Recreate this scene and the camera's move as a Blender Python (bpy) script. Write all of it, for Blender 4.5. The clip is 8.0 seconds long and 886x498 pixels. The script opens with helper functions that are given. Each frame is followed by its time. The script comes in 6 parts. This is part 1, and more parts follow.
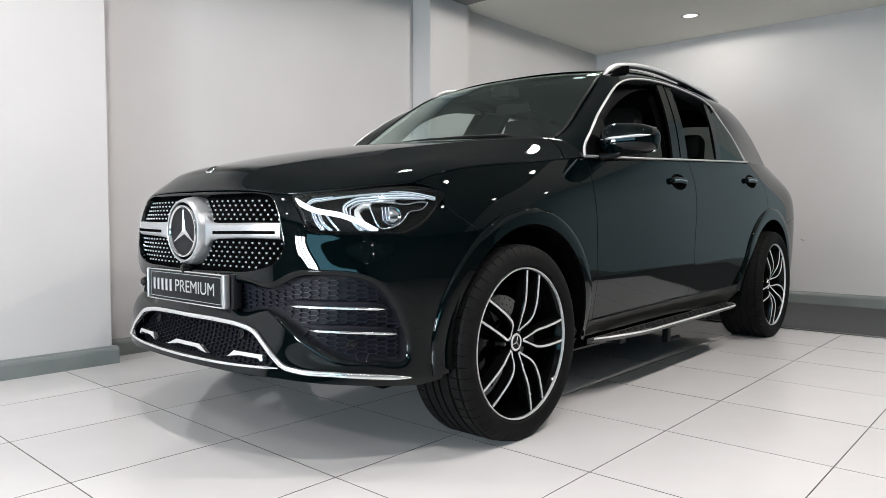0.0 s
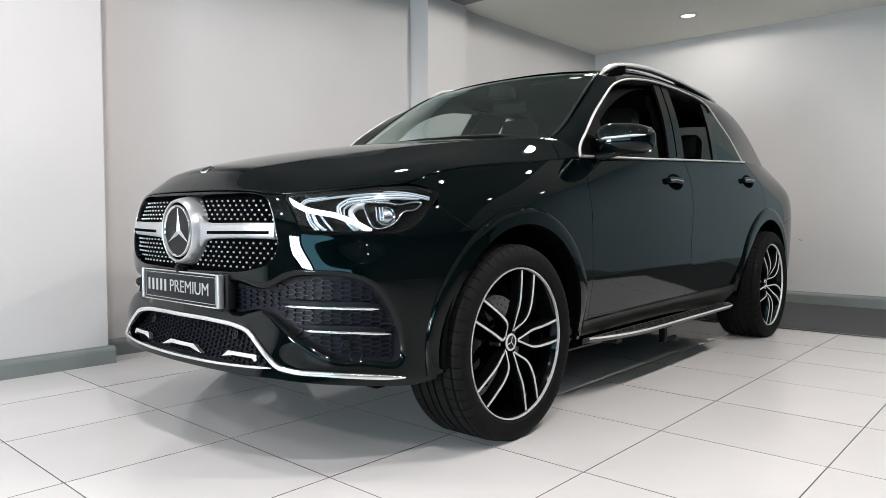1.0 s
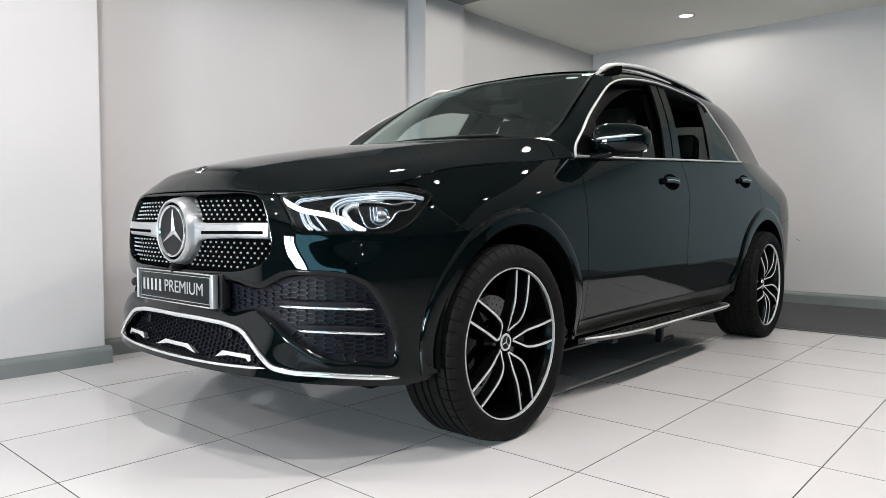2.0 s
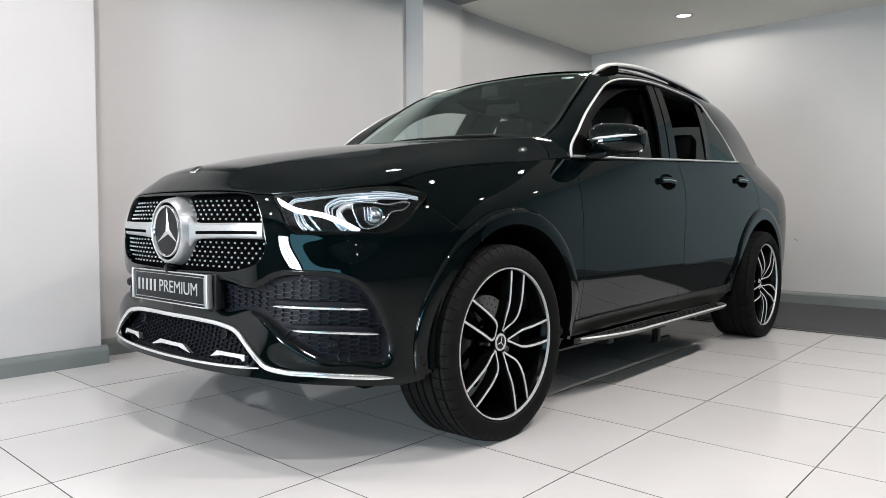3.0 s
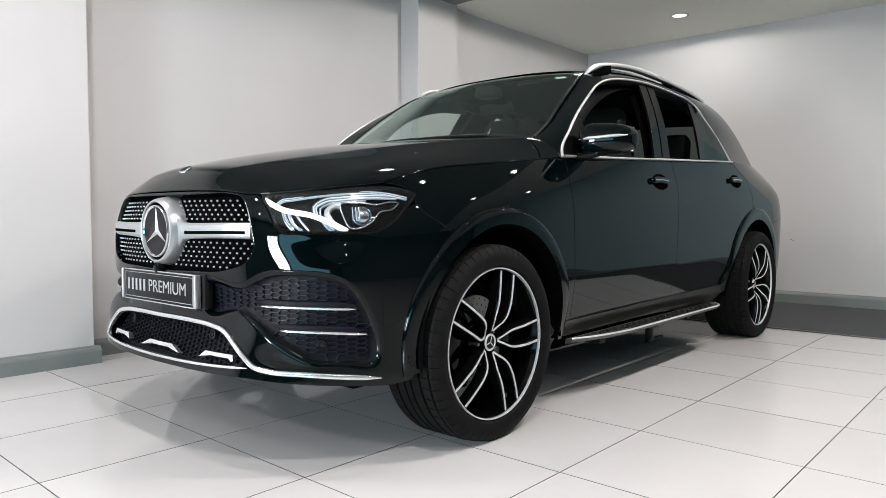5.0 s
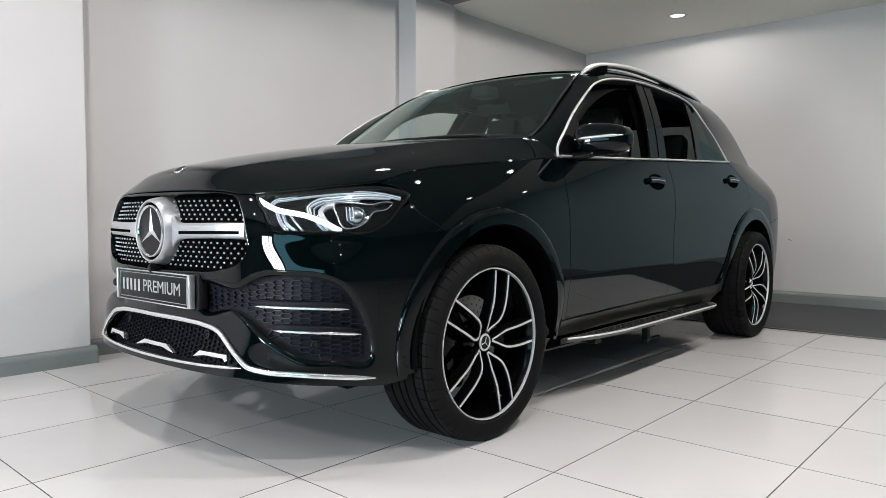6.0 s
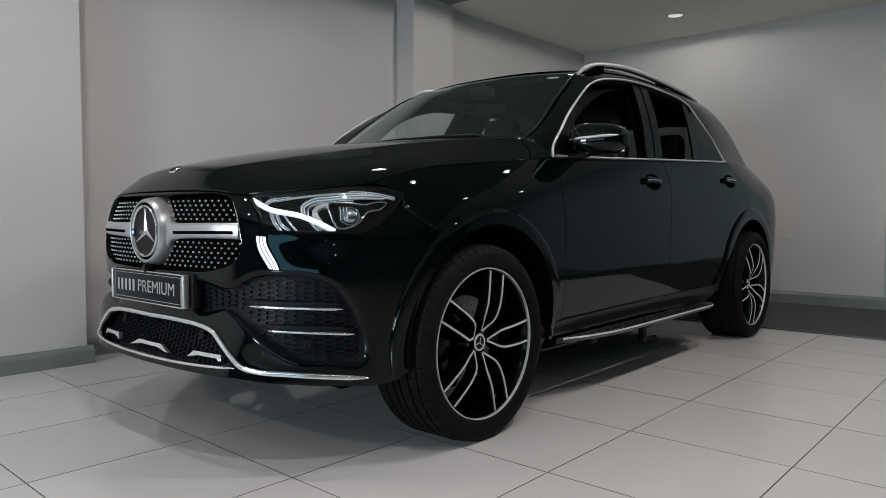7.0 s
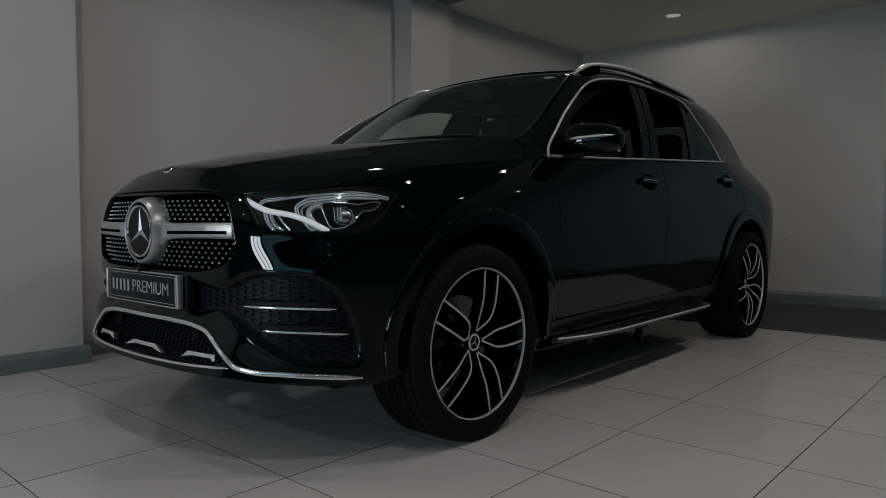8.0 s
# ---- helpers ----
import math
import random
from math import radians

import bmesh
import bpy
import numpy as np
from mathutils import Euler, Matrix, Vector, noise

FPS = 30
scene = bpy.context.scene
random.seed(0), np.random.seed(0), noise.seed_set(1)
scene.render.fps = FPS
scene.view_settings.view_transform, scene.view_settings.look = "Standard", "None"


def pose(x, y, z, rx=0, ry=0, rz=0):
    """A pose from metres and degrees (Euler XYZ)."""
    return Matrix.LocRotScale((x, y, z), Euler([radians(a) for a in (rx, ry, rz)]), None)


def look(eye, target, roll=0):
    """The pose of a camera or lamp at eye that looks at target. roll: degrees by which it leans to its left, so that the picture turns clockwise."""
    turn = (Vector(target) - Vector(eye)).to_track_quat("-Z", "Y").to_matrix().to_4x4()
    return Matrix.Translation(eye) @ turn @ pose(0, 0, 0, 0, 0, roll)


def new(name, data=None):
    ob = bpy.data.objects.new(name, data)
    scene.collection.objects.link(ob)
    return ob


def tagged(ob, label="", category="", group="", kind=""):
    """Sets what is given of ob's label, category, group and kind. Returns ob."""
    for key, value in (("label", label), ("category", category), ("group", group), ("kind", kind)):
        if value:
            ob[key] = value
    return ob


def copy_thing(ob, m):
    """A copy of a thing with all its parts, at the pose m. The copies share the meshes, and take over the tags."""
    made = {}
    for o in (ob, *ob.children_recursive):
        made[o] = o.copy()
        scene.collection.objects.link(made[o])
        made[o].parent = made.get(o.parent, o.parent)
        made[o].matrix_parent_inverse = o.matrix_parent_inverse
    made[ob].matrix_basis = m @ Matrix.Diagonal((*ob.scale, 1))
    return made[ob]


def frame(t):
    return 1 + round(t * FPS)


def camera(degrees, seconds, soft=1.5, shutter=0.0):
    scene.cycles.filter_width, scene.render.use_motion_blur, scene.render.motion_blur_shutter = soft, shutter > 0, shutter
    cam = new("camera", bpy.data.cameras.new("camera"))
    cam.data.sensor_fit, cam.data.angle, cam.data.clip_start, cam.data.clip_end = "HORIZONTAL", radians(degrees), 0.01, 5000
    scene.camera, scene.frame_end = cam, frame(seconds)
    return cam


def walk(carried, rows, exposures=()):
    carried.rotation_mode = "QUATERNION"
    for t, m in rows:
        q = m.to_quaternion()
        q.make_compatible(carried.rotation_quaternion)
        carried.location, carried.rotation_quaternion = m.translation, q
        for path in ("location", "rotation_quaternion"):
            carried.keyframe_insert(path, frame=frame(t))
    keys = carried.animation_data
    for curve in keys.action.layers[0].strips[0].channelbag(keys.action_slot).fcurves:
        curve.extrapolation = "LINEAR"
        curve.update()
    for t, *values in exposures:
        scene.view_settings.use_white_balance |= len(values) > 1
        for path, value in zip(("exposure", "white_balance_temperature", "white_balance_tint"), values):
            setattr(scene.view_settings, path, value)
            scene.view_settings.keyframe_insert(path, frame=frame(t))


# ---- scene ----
cam = camera(65.5, 8.0, soft=0.3)

PATH = [
    (0, (2.137, 2.464, 0.857), (0.647, 1.133, 0.7635), 0.02),
    (2, (2.110, 2.4935, 0.8575), (0.620, 1.163, 0.7637), 0.03),
    (4, (2.084, 2.522, 0.8585), (0.5935, 1.1925, 0.764), 0.03),
    (6, (2.057, 2.551, 0.859), (0.566, 1.222, 0.7642), 0.04),
    (8, (2.029, 2.582, 0.860), (0.538, 1.2525, 0.7645), 0.05),
]
EXPOSURES = [(0, 0.0), (5.5, 0.0), (5.8, -0.02), (6.0, -0.146), (6.5, -0.58), (7.0, -1.1), (7.5, -1.64), (8.0, -2.36)]
walk(cam, [(t, look(eye, target, roll)) for t, eye, target, roll in PATH], EXPOSURES)

# ---- light: grey daylight through the shopfront ahead of the car, and ceiling downlights ----
world = bpy.data.worlds.new("world")
scene.world = world
world.use_nodes = True
_wn = world.node_tree
_sky = _wn.nodes.new("ShaderNodeTexSky")
_sky.sky_type, _sky.sun_disc = "NISHITA", False
_sky.sun_elevation, _sky.sun_rotation = radians(35), radians(120)
_wn.links.new(_sky.outputs[0], _wn.nodes["Background"].inputs[0])
_wn.nodes["Background"].inputs[1].default_value = 0.10

DOWNLIGHT = 102.0

# daylight in the glazed openings of the shopfront (x = 6.2): a bright bay, and a wide one that sees blue sky over pale paving
for _y, _w, _z, _h, _power, _tint in ((0.31, 0.22, 1.13, 0.90, 72.0, (0.85, 0.925, 1.0)), (0.58, 0.22, 1.13, 0.90, 72.0, (0.85, 0.925, 1.0)), (0.85, 0.22, 1.13, 0.90, 72.0, (0.85, 0.925, 1.0)), (3.14, 4.0, 1.36, 0.92, 34.0, (0.22, 0.76, 1.0)), (3.14, 4.0, 0.78, 0.20, 5.0, (0.75, 0.92, 1.0))):
    _day = bpy.data.lights.new("daylight", "AREA")
    _day.shape, _day.size, _day.size_y, _day.energy, _day.color = "RECTANGLE", _w, _h, _power, _tint
    new("daylight", _day).matrix_world = look((6.1, _y, _z), (0, _y, _z - 0.05))

LAMPS = [(x, y) for x in (-4.47, -2.58, -0.69, 1.2, 3.1) for y in (-0.245, 2.12, 3.55)] + [(4.7, -0.245), (4.1, 5.2), (5.9, 6.25)]
POWER = {-0.245: {-4.47: 0.26, -2.58: 0.50, -0.69: 0.40, 1.2: 0.56, 3.1: 0.42, 4.7: 1.7},
         2.12: {-4.47: 0.03, -2.58: 1.28, -0.69: 1.24, 1.2: 1.12, 3.1: 0.22},
         3.55: {-4.47: 0.02, -2.58: 0.02, -0.69: 0.02, 1.2: 0.02, 3.1: 0.02},
         5.2: {4.1: 0.02}, 6.25: {5.9: 0.02}}
for _x, _y in LAMPS:
    data = bpy.data.lights.new("downlight_bulb", "SPOT")
    data.energy = DOWNLIGHT * POWER[_y][_x]  # the outer ones are dimmed
    data.color, data.spot_size, data.spot_blend, data.shadow_soft_size = (1.0, 0.945, 0.90) if _x < -2 else (1.0, 0.935, 0.93), radians(178), 0.37 if _x > -2 else 0.65 if _y > 0 else 0.12, 0.02
    ob = new("downlight_bulb", data)
    ob.location = (_x, _y, 2.765)
# ---- materials ----
def material(name, colour=(0.5, 0.5, 0.5), rough=0.5, metal=0.0, coat=0.0, coat_rough=0.03, emit=None, strength=0.0, spec=0.5):
    m = bpy.data.materials.new(name)
    m.use_nodes = True
    b = m.node_tree.nodes["Principled BSDF"]
    b.inputs["Base Color"].default_value = (*colour, 1)
    b.inputs["Roughness"].default_value, b.inputs["Metallic"].default_value = rough, metal
    b.inputs["Coat Weight"].default_value, b.inputs["Coat Roughness"].default_value = coat, coat_rough
    b.inputs["Specular IOR Level"].default_value = spec
    if emit:
        b.inputs["Emission Color"].default_value, b.inputs["Emission Strength"].default_value = (*emit, 1), strength
    return m


def noise_node(m, scale, detail=4.0, rough=0.55, stretch=(1, 1, 1), space="Object"):
    n = m.node_tree.nodes
    co, mp, tx = n.new("ShaderNodeTexCoord"), n.new("ShaderNodeMapping"), n.new("ShaderNodeTexNoise")
    mp.inputs["Scale"].default_value = stretch
    tx.inputs["Scale"].default_value, tx.inputs["Detail"].default_value, tx.inputs["Roughness"].default_value = scale, detail, rough
    m.node_tree.links.new(co.outputs[space], mp.inputs[0])
    m.node_tree.links.new(mp.outputs[0], tx.inputs[0])
    return tx


def ramp(m, fac, lo, hi, a=0.3, b=0.7):
    r = m.node_tree.nodes.new("ShaderNodeValToRGB")
    r.color_ramp.elements[0].position, r.color_ramp.elements[0].color = a, (*lo, 1)
    r.color_ramp.elements[1].position, r.color_ramp.elements[1].color = b, (*hi, 1)
    m.node_tree.links.new(fac, r.inputs[0])
    return r.outputs[0]


def grain(m, lo, hi, scale, a=0.3, b=0.7, detail=4.0, stretch=(1, 1, 1)):
    tx = noise_node(m, scale, detail, stretch=stretch)
    m.node_tree.links.new(ramp(m, tx.outputs[0], lo, hi, a, b), m.node_tree.nodes["Principled BSDF"].inputs["Base Color"])
    return tx


def rough_var(m, scale, lo, hi):
    tx = noise_node(m, scale, 5.0)
    r = m.node_tree.nodes.new("ShaderNodeMapRange")
    r.inputs["From Min"].default_value, r.inputs["From Max"].default_value = 0.3, 0.7
    r.inputs["To Min"].default_value, r.inputs["To Max"].default_value = lo, hi
    m.node_tree.links.new(tx.outputs[0], r.inputs[0])
    m.node_tree.links.new(r.outputs[0], m.node_tree.nodes["Principled BSDF"].inputs["Roughness"])


def relief(m, scale, strength, distance=0.002, detail=6.0, stretch=(1, 1, 1)):
    tx = noise_node(m, scale, detail, stretch=stretch)
    b = m.node_tree.nodes.new("ShaderNodeBump")
    b.inputs["Strength"].default_value, b.inputs["Distance"].default_value = strength, distance
    m.node_tree.links.new(tx.outputs[0], b.inputs["Height"])
    m.node_tree.links.new(b.outputs[0], m.node_tree.nodes["Principled BSDF"].inputs["Normal"])


def glass_material(name, tint, ior=1.5, rough=0.0, sheen=(1, 1, 1), fall=4.5):
    """A thin pane: clear through its tint, with a gloss that grows to grazing."""
    m = bpy.data.materials.new(name)
    m.use_nodes = True
    n, l = m.node_tree.nodes, m.node_tree.links
    n.clear()
    out, mix, face = n.new("ShaderNodeOutputMaterial"), n.new("ShaderNodeMixShader"), n.new("ShaderNodeLayerWeight")
    clear, gloss = n.new("ShaderNodeBsdfTransparent"), n.new("ShaderNodeBsdfGlossy")
    power, rng = n.new("ShaderNodeMath"), n.new("ShaderNodeMapRange")
    face.inputs["Blend"].default_value = 0.5
    power.operation, power.inputs[1].default_value = "POWER", fall
    rng.inputs["To Min"].default_value = ((ior - 1) / (ior + 1)) ** 2 * 1.6
    clear.inputs[0].default_value = (*tint, 1)
    gloss.inputs["Roughness"].default_value = rough
    gloss.inputs[0].default_value = (*sheen, 1)
    l.new(face.outputs["Facing"], power.inputs[0])
    l.new(power.outputs[0], rng.inputs[0])
    l.new(rng.outputs[0], mix.inputs[0])
    l.new(clear.outputs[0], mix.inputs[1])
    l.new(gloss.outputs[0], mix.inputs[2])
    l.new(mix.outputs[0], out.inputs[0])
    return m


PAINT = material("green_black_paint", (0.0004, 0.0018, 0.0020), 0.5, 0.0, 1.0, 0.006, spec=0.0)
PAINT.node_tree.nodes["Principled BSDF"].inputs["Coat IOR"].default_value = 1.375
grain(PAINT, (0.0003, 0.0014, 0.0016), (0.0005, 0.0022, 0.0025), 900, 0.35, 0.65, 2)
SILL = material("satin_sill", (0.016, 0.016, 0.014), 0.25, spec=0.5)
rough_var(SILL, 30, 0.38, 0.44)
GLOSS_BLACK = material("gloss_black", (0.003, 0.003, 0.003), 0.12, 0.0, 0.0, 0.02, spec=0.18)
rough_var(GLOSS_BLACK, 40, 0.06, 0.14)
PLASTIC = material("dark_plastic", (0.007, 0.007, 0.008), 0.5, spec=0.25)
grain(PLASTIC, (0.005, 0.005, 0.006), (0.010, 0.010, 0.011), 120)
MESH_BLACK = material("grille_plastic", (0.0026, 0.0031, 0.0070), 0.6, spec=0.22)
rough_var(MESH_BLACK, 60, 0.5, 0.65)
# paler than the mesh cells: the light the ridges catch, put into their colour
LIT_RIDGE = material("lit_grille_ridge", (0.010, 0.012, 0.022), 0.45, spec=0.4)
rough_var(LIT_RIDGE, 60, 0.38, 0.5)
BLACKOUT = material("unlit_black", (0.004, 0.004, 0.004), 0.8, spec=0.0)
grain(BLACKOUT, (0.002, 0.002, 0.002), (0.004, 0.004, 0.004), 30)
CHROME = material("chrome", (0.80, 0.80, 0.80), 0.10, 1.0)
rough_var(CHROME, 30, 0.06, 0.14)
BRIGHT = material("polished_trim", (0.82, 0.82, 0.82), 0.16, 0.82)
rough_var(BRIGHT, 30, 0.12, 0.22)
SATIN = material("satin_silver", (0.52, 0.53, 0.54), 0.34, 0.8)
rough_var(SATIN, 50, 0.32, 0.42)
STEP = material("brushed_step", (0.085, 0.085, 0.08), 0.4, 0.0)
rough_var(STEP, 60, 0.38, 0.52)
TRIM = material("satin_aluminium", (0.60, 0.60, 0.59), 0.34, 0.6)
rough_var(TRIM, 50, 0.32, 0.42)
STUD = material("stud_silver", (0.60, 0.61, 0.63), 0.3, 0.5)
rough_var(STUD, 60, 0.25, 0.35)
MACHINED = material("machined_alloy", (0.74, 0.74, 0.74), 0.40, 0.3)
rough_var(MACHINED, 200, 0.34, 0.46)
TYRE = material("tyre_rubber", (0.006, 0.006, 0.006), 0.72, spec=0.14)
grain(TYRE, (0.0034, 0.0033, 0.0032), (0.0066, 0.0064, 0.0062), 25)
relief(TYRE, 300, 0.25, 0.001)
DISC = material("brake_steel", (0.30, 0.30, 0.29), 0.36, 1.0)
rough_var(DISC, 80, 0.28, 0.45)
WINDSCREEN = glass_material("windscreen_glass", (0.84, 0.95, 0.90), 2.2, 0.0, (0.84, 1.0, 0.95))
SIDE_GLASS = glass_material("side_glass", (0.95, 0.98, 0.965))
PRIVACY = glass_material("privacy_glass", (0.10, 0.12, 0.115), 1.3, 0.0, (0.85, 1.0, 0.97), 6.0)
LENS = glass_material("lamp_cover", (0.92, 0.95, 0.96), 1.45)
DRL = material("daylight_strip", (0.9, 0.9, 0.9), 0.3, emit=(0.92, 0.97, 1.0), strength=1.15)
LAMP_SILVER = material("lamp_reflector", (0.55, 0.58, 0.62), 0.18, 1.0)
rough_var(LAMP_SILVER, 60, 0.12, 0.26)
LAMP_GUIDE = material("lit_lightguide", (0.70, 0.75, 0.82), 0.2, 0.2, 0.8, emit=(0.85, 0.93, 1.0), strength=0.14)
LAMP_CLEAR = material("lamp_lightguide", (0.62, 0.66, 0.74), 0.15, 0.4, 0.8)
rough_var(LAMP_CLEAR, 60, 0.1, 0.2)
LEATHER = material("black_leather", (0.004, 0.004, 0.004), 0.6, spec=0.16)
relief(LEATHER, 250, 0.3, 0.001)
HEADLINER = material("dark_headlining", (0.008, 0.008, 0.009), 0.9, spec=0.1)
grain(HEADLINER, (0.006, 0.006, 0.006), (0.010, 0.010, 0.011), 200)
RED = material("tail_lamp_red", (0.25, 0.01, 0.01), 0.1, 0.0, 1.0)
rough_var(RED, 40, 0.08, 0.14)
PLATE = material("plate_black", (0.009, 0.010, 0.011), 0.3, spec=0.15)
rough_var(PLATE, 60, 0.32, 0.44)
WHITE_INK = material("white_ink", (0.36, 0.37, 0.37), 0.5)
rough_var(WHITE_INK, 80, 0.45, 0.55)
STICKER = material("sticker_green", (0.07, 0.17, 0.16), 0.5)
rough_var(STICKER, 80, 0.45, 0.55)

WALL = material("white_wall_paint", (0.545, 0.538, 0.531), 0.62, spec=0.3)
grain(WALL, (0.53, 0.523, 0.516), (0.56, 0.553, 0.546), 1.3, 0.3, 0.7, 5)
relief(WALL, 260, 0.10, 0.001)
CEILING = material("ceiling_paint", (0.80, 0.79, 0.73), 0.8, spec=0.2)
grain(CEILING, (0.785, 0.775, 0.715), (0.815, 0.805, 0.745), 1.1)
SKIRTING = material("grey_green_skirting", (0.18, 0.20, 0.195), 0.35)
grain(SKIRTING, (0.168, 0.188, 0.183), (0.195, 0.215, 0.21), 3)
relief(SKIRTING, 60, 0.06, 0.001, stretch=(0.2, 1, 1))
CARPET = material("charcoal_carpet", (0.09, 0.09, 0.092), 0.95, spec=0.1)
grain(CARPET, (0.035, 0.036, 0.038), (0.15, 0.15, 0.156), 190, 0.35, 0.65, 3)
relief(CARPET, 300, 0.8, 0.004)
GROUT = material("grey_grout", (0.13, 0.125, 0.12), 0.85, spec=0.1)
grain(GROUT, (0.11, 0.105, 0.10), (0.16, 0.152, 0.145), 40)
ALU = material("aluminium_trim", (0.16, 0.155, 0.15), 0.35, 1.0)
rough_var(ALU, 40, 0.3, 0.45)
FRAME = material("window_frame_grey", (0.16, 0.17, 0.18), 0.4)
rough_var(FRAME, 20, 0.35, 0.5)
PANE = glass_material("shop_glass", (0.9, 0.93, 0.92))
DIFFUSER = material("lamp_diffuser", (0.9, 0.9, 0.9), 0.4, emit=(1.0, 0.96, 0.9), strength=55.0)
DIFFUSER_LOW = material("low_lamp_diffuser", (0.8, 0.8, 0.8), 0.4, emit=(1.0, 0.96, 0.92), strength=1.2)
DIFFUSER_DIM = material("dimmed_lamp_diffuser", (0.9, 0.9, 0.9), 0.4, emit=(1.0, 0.96, 0.9), strength=30.0)
BACKDROP = material("grey_daylight", (0.5, 0.55, 0.6), 1.0, emit=(0.45, 0.78, 1.0), strength=2.0)
# walls out of view, their colours chosen for what the car's paint mirrors
BACK_WALL = material("showroom_wall_charcoal", (0.04, 0.056, 0.064), 0.6)
grain(BACK_WALL, (0.036, 0.050, 0.058), (0.045, 0.062, 0.071), 1.2)
REFLECTED_WALL = material("blue_grey_reflected_wall", (0.34, 0.44, 0.475), 0.6)
grain(REFLECTED_WALL, (0.33, 0.428, 0.463), (0.35, 0.452, 0.487), 1.2)
FAR_WALL = material("grey_wall_paint", (0.07, 0.076, 0.08), 0.6)
grain(FAR_WALL, (0.066, 0.072, 0.076), (0.074, 0.08, 0.084), 1.2)
# ceiling out of view: greyed so that hood and wings mirror less light
DIMMED_CEILING = material("ceiling_dimmed_for_reflection", (0.27, 0.27, 0.26), 0.8, spec=0.2)
grain(DIMMED_CEILING, (0.26, 0.26, 0.25), (0.28, 0.28, 0.27), 1.2)

# polished porcelain: cream, clouded, each tile a little different
TILE = material("cream_porcelain", (0.66, 0.63, 0.59), 0.10, spec=0.55)
grain(TILE, (0.665, 0.652, 0.64), (0.715, 0.702, 0.69), 2.2, 0.25, 0.75, 6)
_n, _l = TILE.node_tree.nodes, TILE.node_tree.links
_oi, _mr, _mx = _n.new("ShaderNodeObjectInfo"), _n.new("ShaderNodeMapRange"), _n.new("ShaderNodeVectorMath")
_mr.inputs["To Min"].default_value, _mr.inputs["To Max"].default_value = 0.97, 1.03
_mx.operation = "SCALE"
_bc = _n["Principled BSDF"].inputs["Base Color"]
_src = _bc.links[0].from_socket
_l.new(_oi.outputs["Random"], _mr.inputs[0])
_l.new(_src, _mx.inputs[0])
_l.new(_mr.outputs[0], _mx.inputs["Scale"])
_l.new(_mx.outputs[0], _bc)
rough_var(TILE, 9, 0.04, 0.10)
# ---- helpers for meshes ----
def put(name, verts, faces, material_, parent=None, label="", smooth=False, normals=None):
    """One mesh object from points and faces, under parent."""
    me = bpy.data.meshes.new(name)
    me.from_pydata([tuple(map(float, v)) for v in verts], [], [tuple(map(int, f)) for f in faces])
    me.update()
    if smooth:
        me.polygons.foreach_set("use_smooth", [True] * len(me.polygons))
    if normals is not None:
        me.normals_split_custom_set_from_vertices([tuple(map(float, n)) for n in normals])
    me.materials.append(material_)
    ob = new(name, me)
    if parent is not None:
        ob.parent = parent
    if label:
        tagged(ob, label)
    return ob


def part(name, bm, material_, parent=None, label="", smooth=True, sharp=35):
    """Links a bmesh as one mesh object under a thing or a part."""
    me = bpy.data.meshes.new(name)
    bmesh.ops.recalc_face_normals(bm, faces=bm.faces)
    if smooth:
        for f in bm.faces:
            f.smooth = True
        for e in bm.edges:
            if len(e.link_faces) == 2 and e.calc_face_angle(0) > radians(sharp):
                e.smooth = False
    bm.to_mesh(me)
    bm.free()
    me.materials.append(material_)
    ob = new(name, me)
    if parent is not None:
        ob.parent = parent
    if label:
        tagged(ob, label)
    return ob


def box_bm(lo, hi, bevel=0.0, seg=2, bm=None):
    bm = bm or bmesh.new()
    r = bmesh.ops.create_cube(bm, size=1.0)
    vs = r["verts"]
    for v in vs:
        v.co = Vector([lo[i] + (v.co[i] + 0.5) * (hi[i] - lo[i]) for i in range(3)])
    if bevel:
        es = {e for v in vs for e in v.link_edges}
        bmesh.ops.bevel(bm, geom=list(es), offset=bevel, segments=seg, profile=0.5, affect="EDGES")
    return bm


def structure(ob, label, category):
    return tagged(ob, label, category, kind="structure")


def profile_run(name, outline, a, b, material_, label):
    """A moulding of the given (out, up) outline along the floor from a to b; out is to the right of the run."""
    a, b = Vector((*a, 0)), Vector((*b, 0))
    d = (b - a).normalized()
    out = Vector((d.y, -d.x, 0))
    vs, fs, n = [], [], len(outline)
    for p in (a, b):
        vs += [p + out * o + Vector((0, 0, u)) for o, u in outline]
    fs = [(i, (i + 1) % n, n + (i + 1) % n, n + i) for i in range(n)] + [tuple(range(n))[::-1], tuple(range(n, 2 * n))]
    return structure(put(name, vs, fs, material_), label, "skirting")


# ---- the showroom ----
X0, X1, Y0, Y1, H = -5.32, 6.2, -1.86, 6.5, 2.793
PIER = -1.65
_recess = Y0
structure(part("wall_pier", box_bm((0.442, -2.1, 0), (X1 + 0.2, PIER, H + 0.1), 0.003, 1), WALL), "white painted wall with a square end", "wall")
structure(part("wall_recess", box_bm((-2.299, -2.1, 0), (0.439, _recess, H + 0.1)), WALL), "off-white painted wall set back in a shallow recess", "wall")
structure(part("wall_column", box_bm((-2.82, -2.1, 0), (-2.302, PIER, H + 0.1), 0.003, 1), WALL), "white painted square column on the wall", "column")
structure(part("wall_side", box_bm((X0 - 0.2, -2.1, 0), (-2.823, -1.735, H + 0.1)), WALL), "off-white painted side wall beyond the column", "wall")
structure(part("wall_end", box_bm((X0 - 0.2, -1.732, 0), (X0, 1.40, H + 0.1)), WALL), "off-white painted end wall behind the car", "wall")
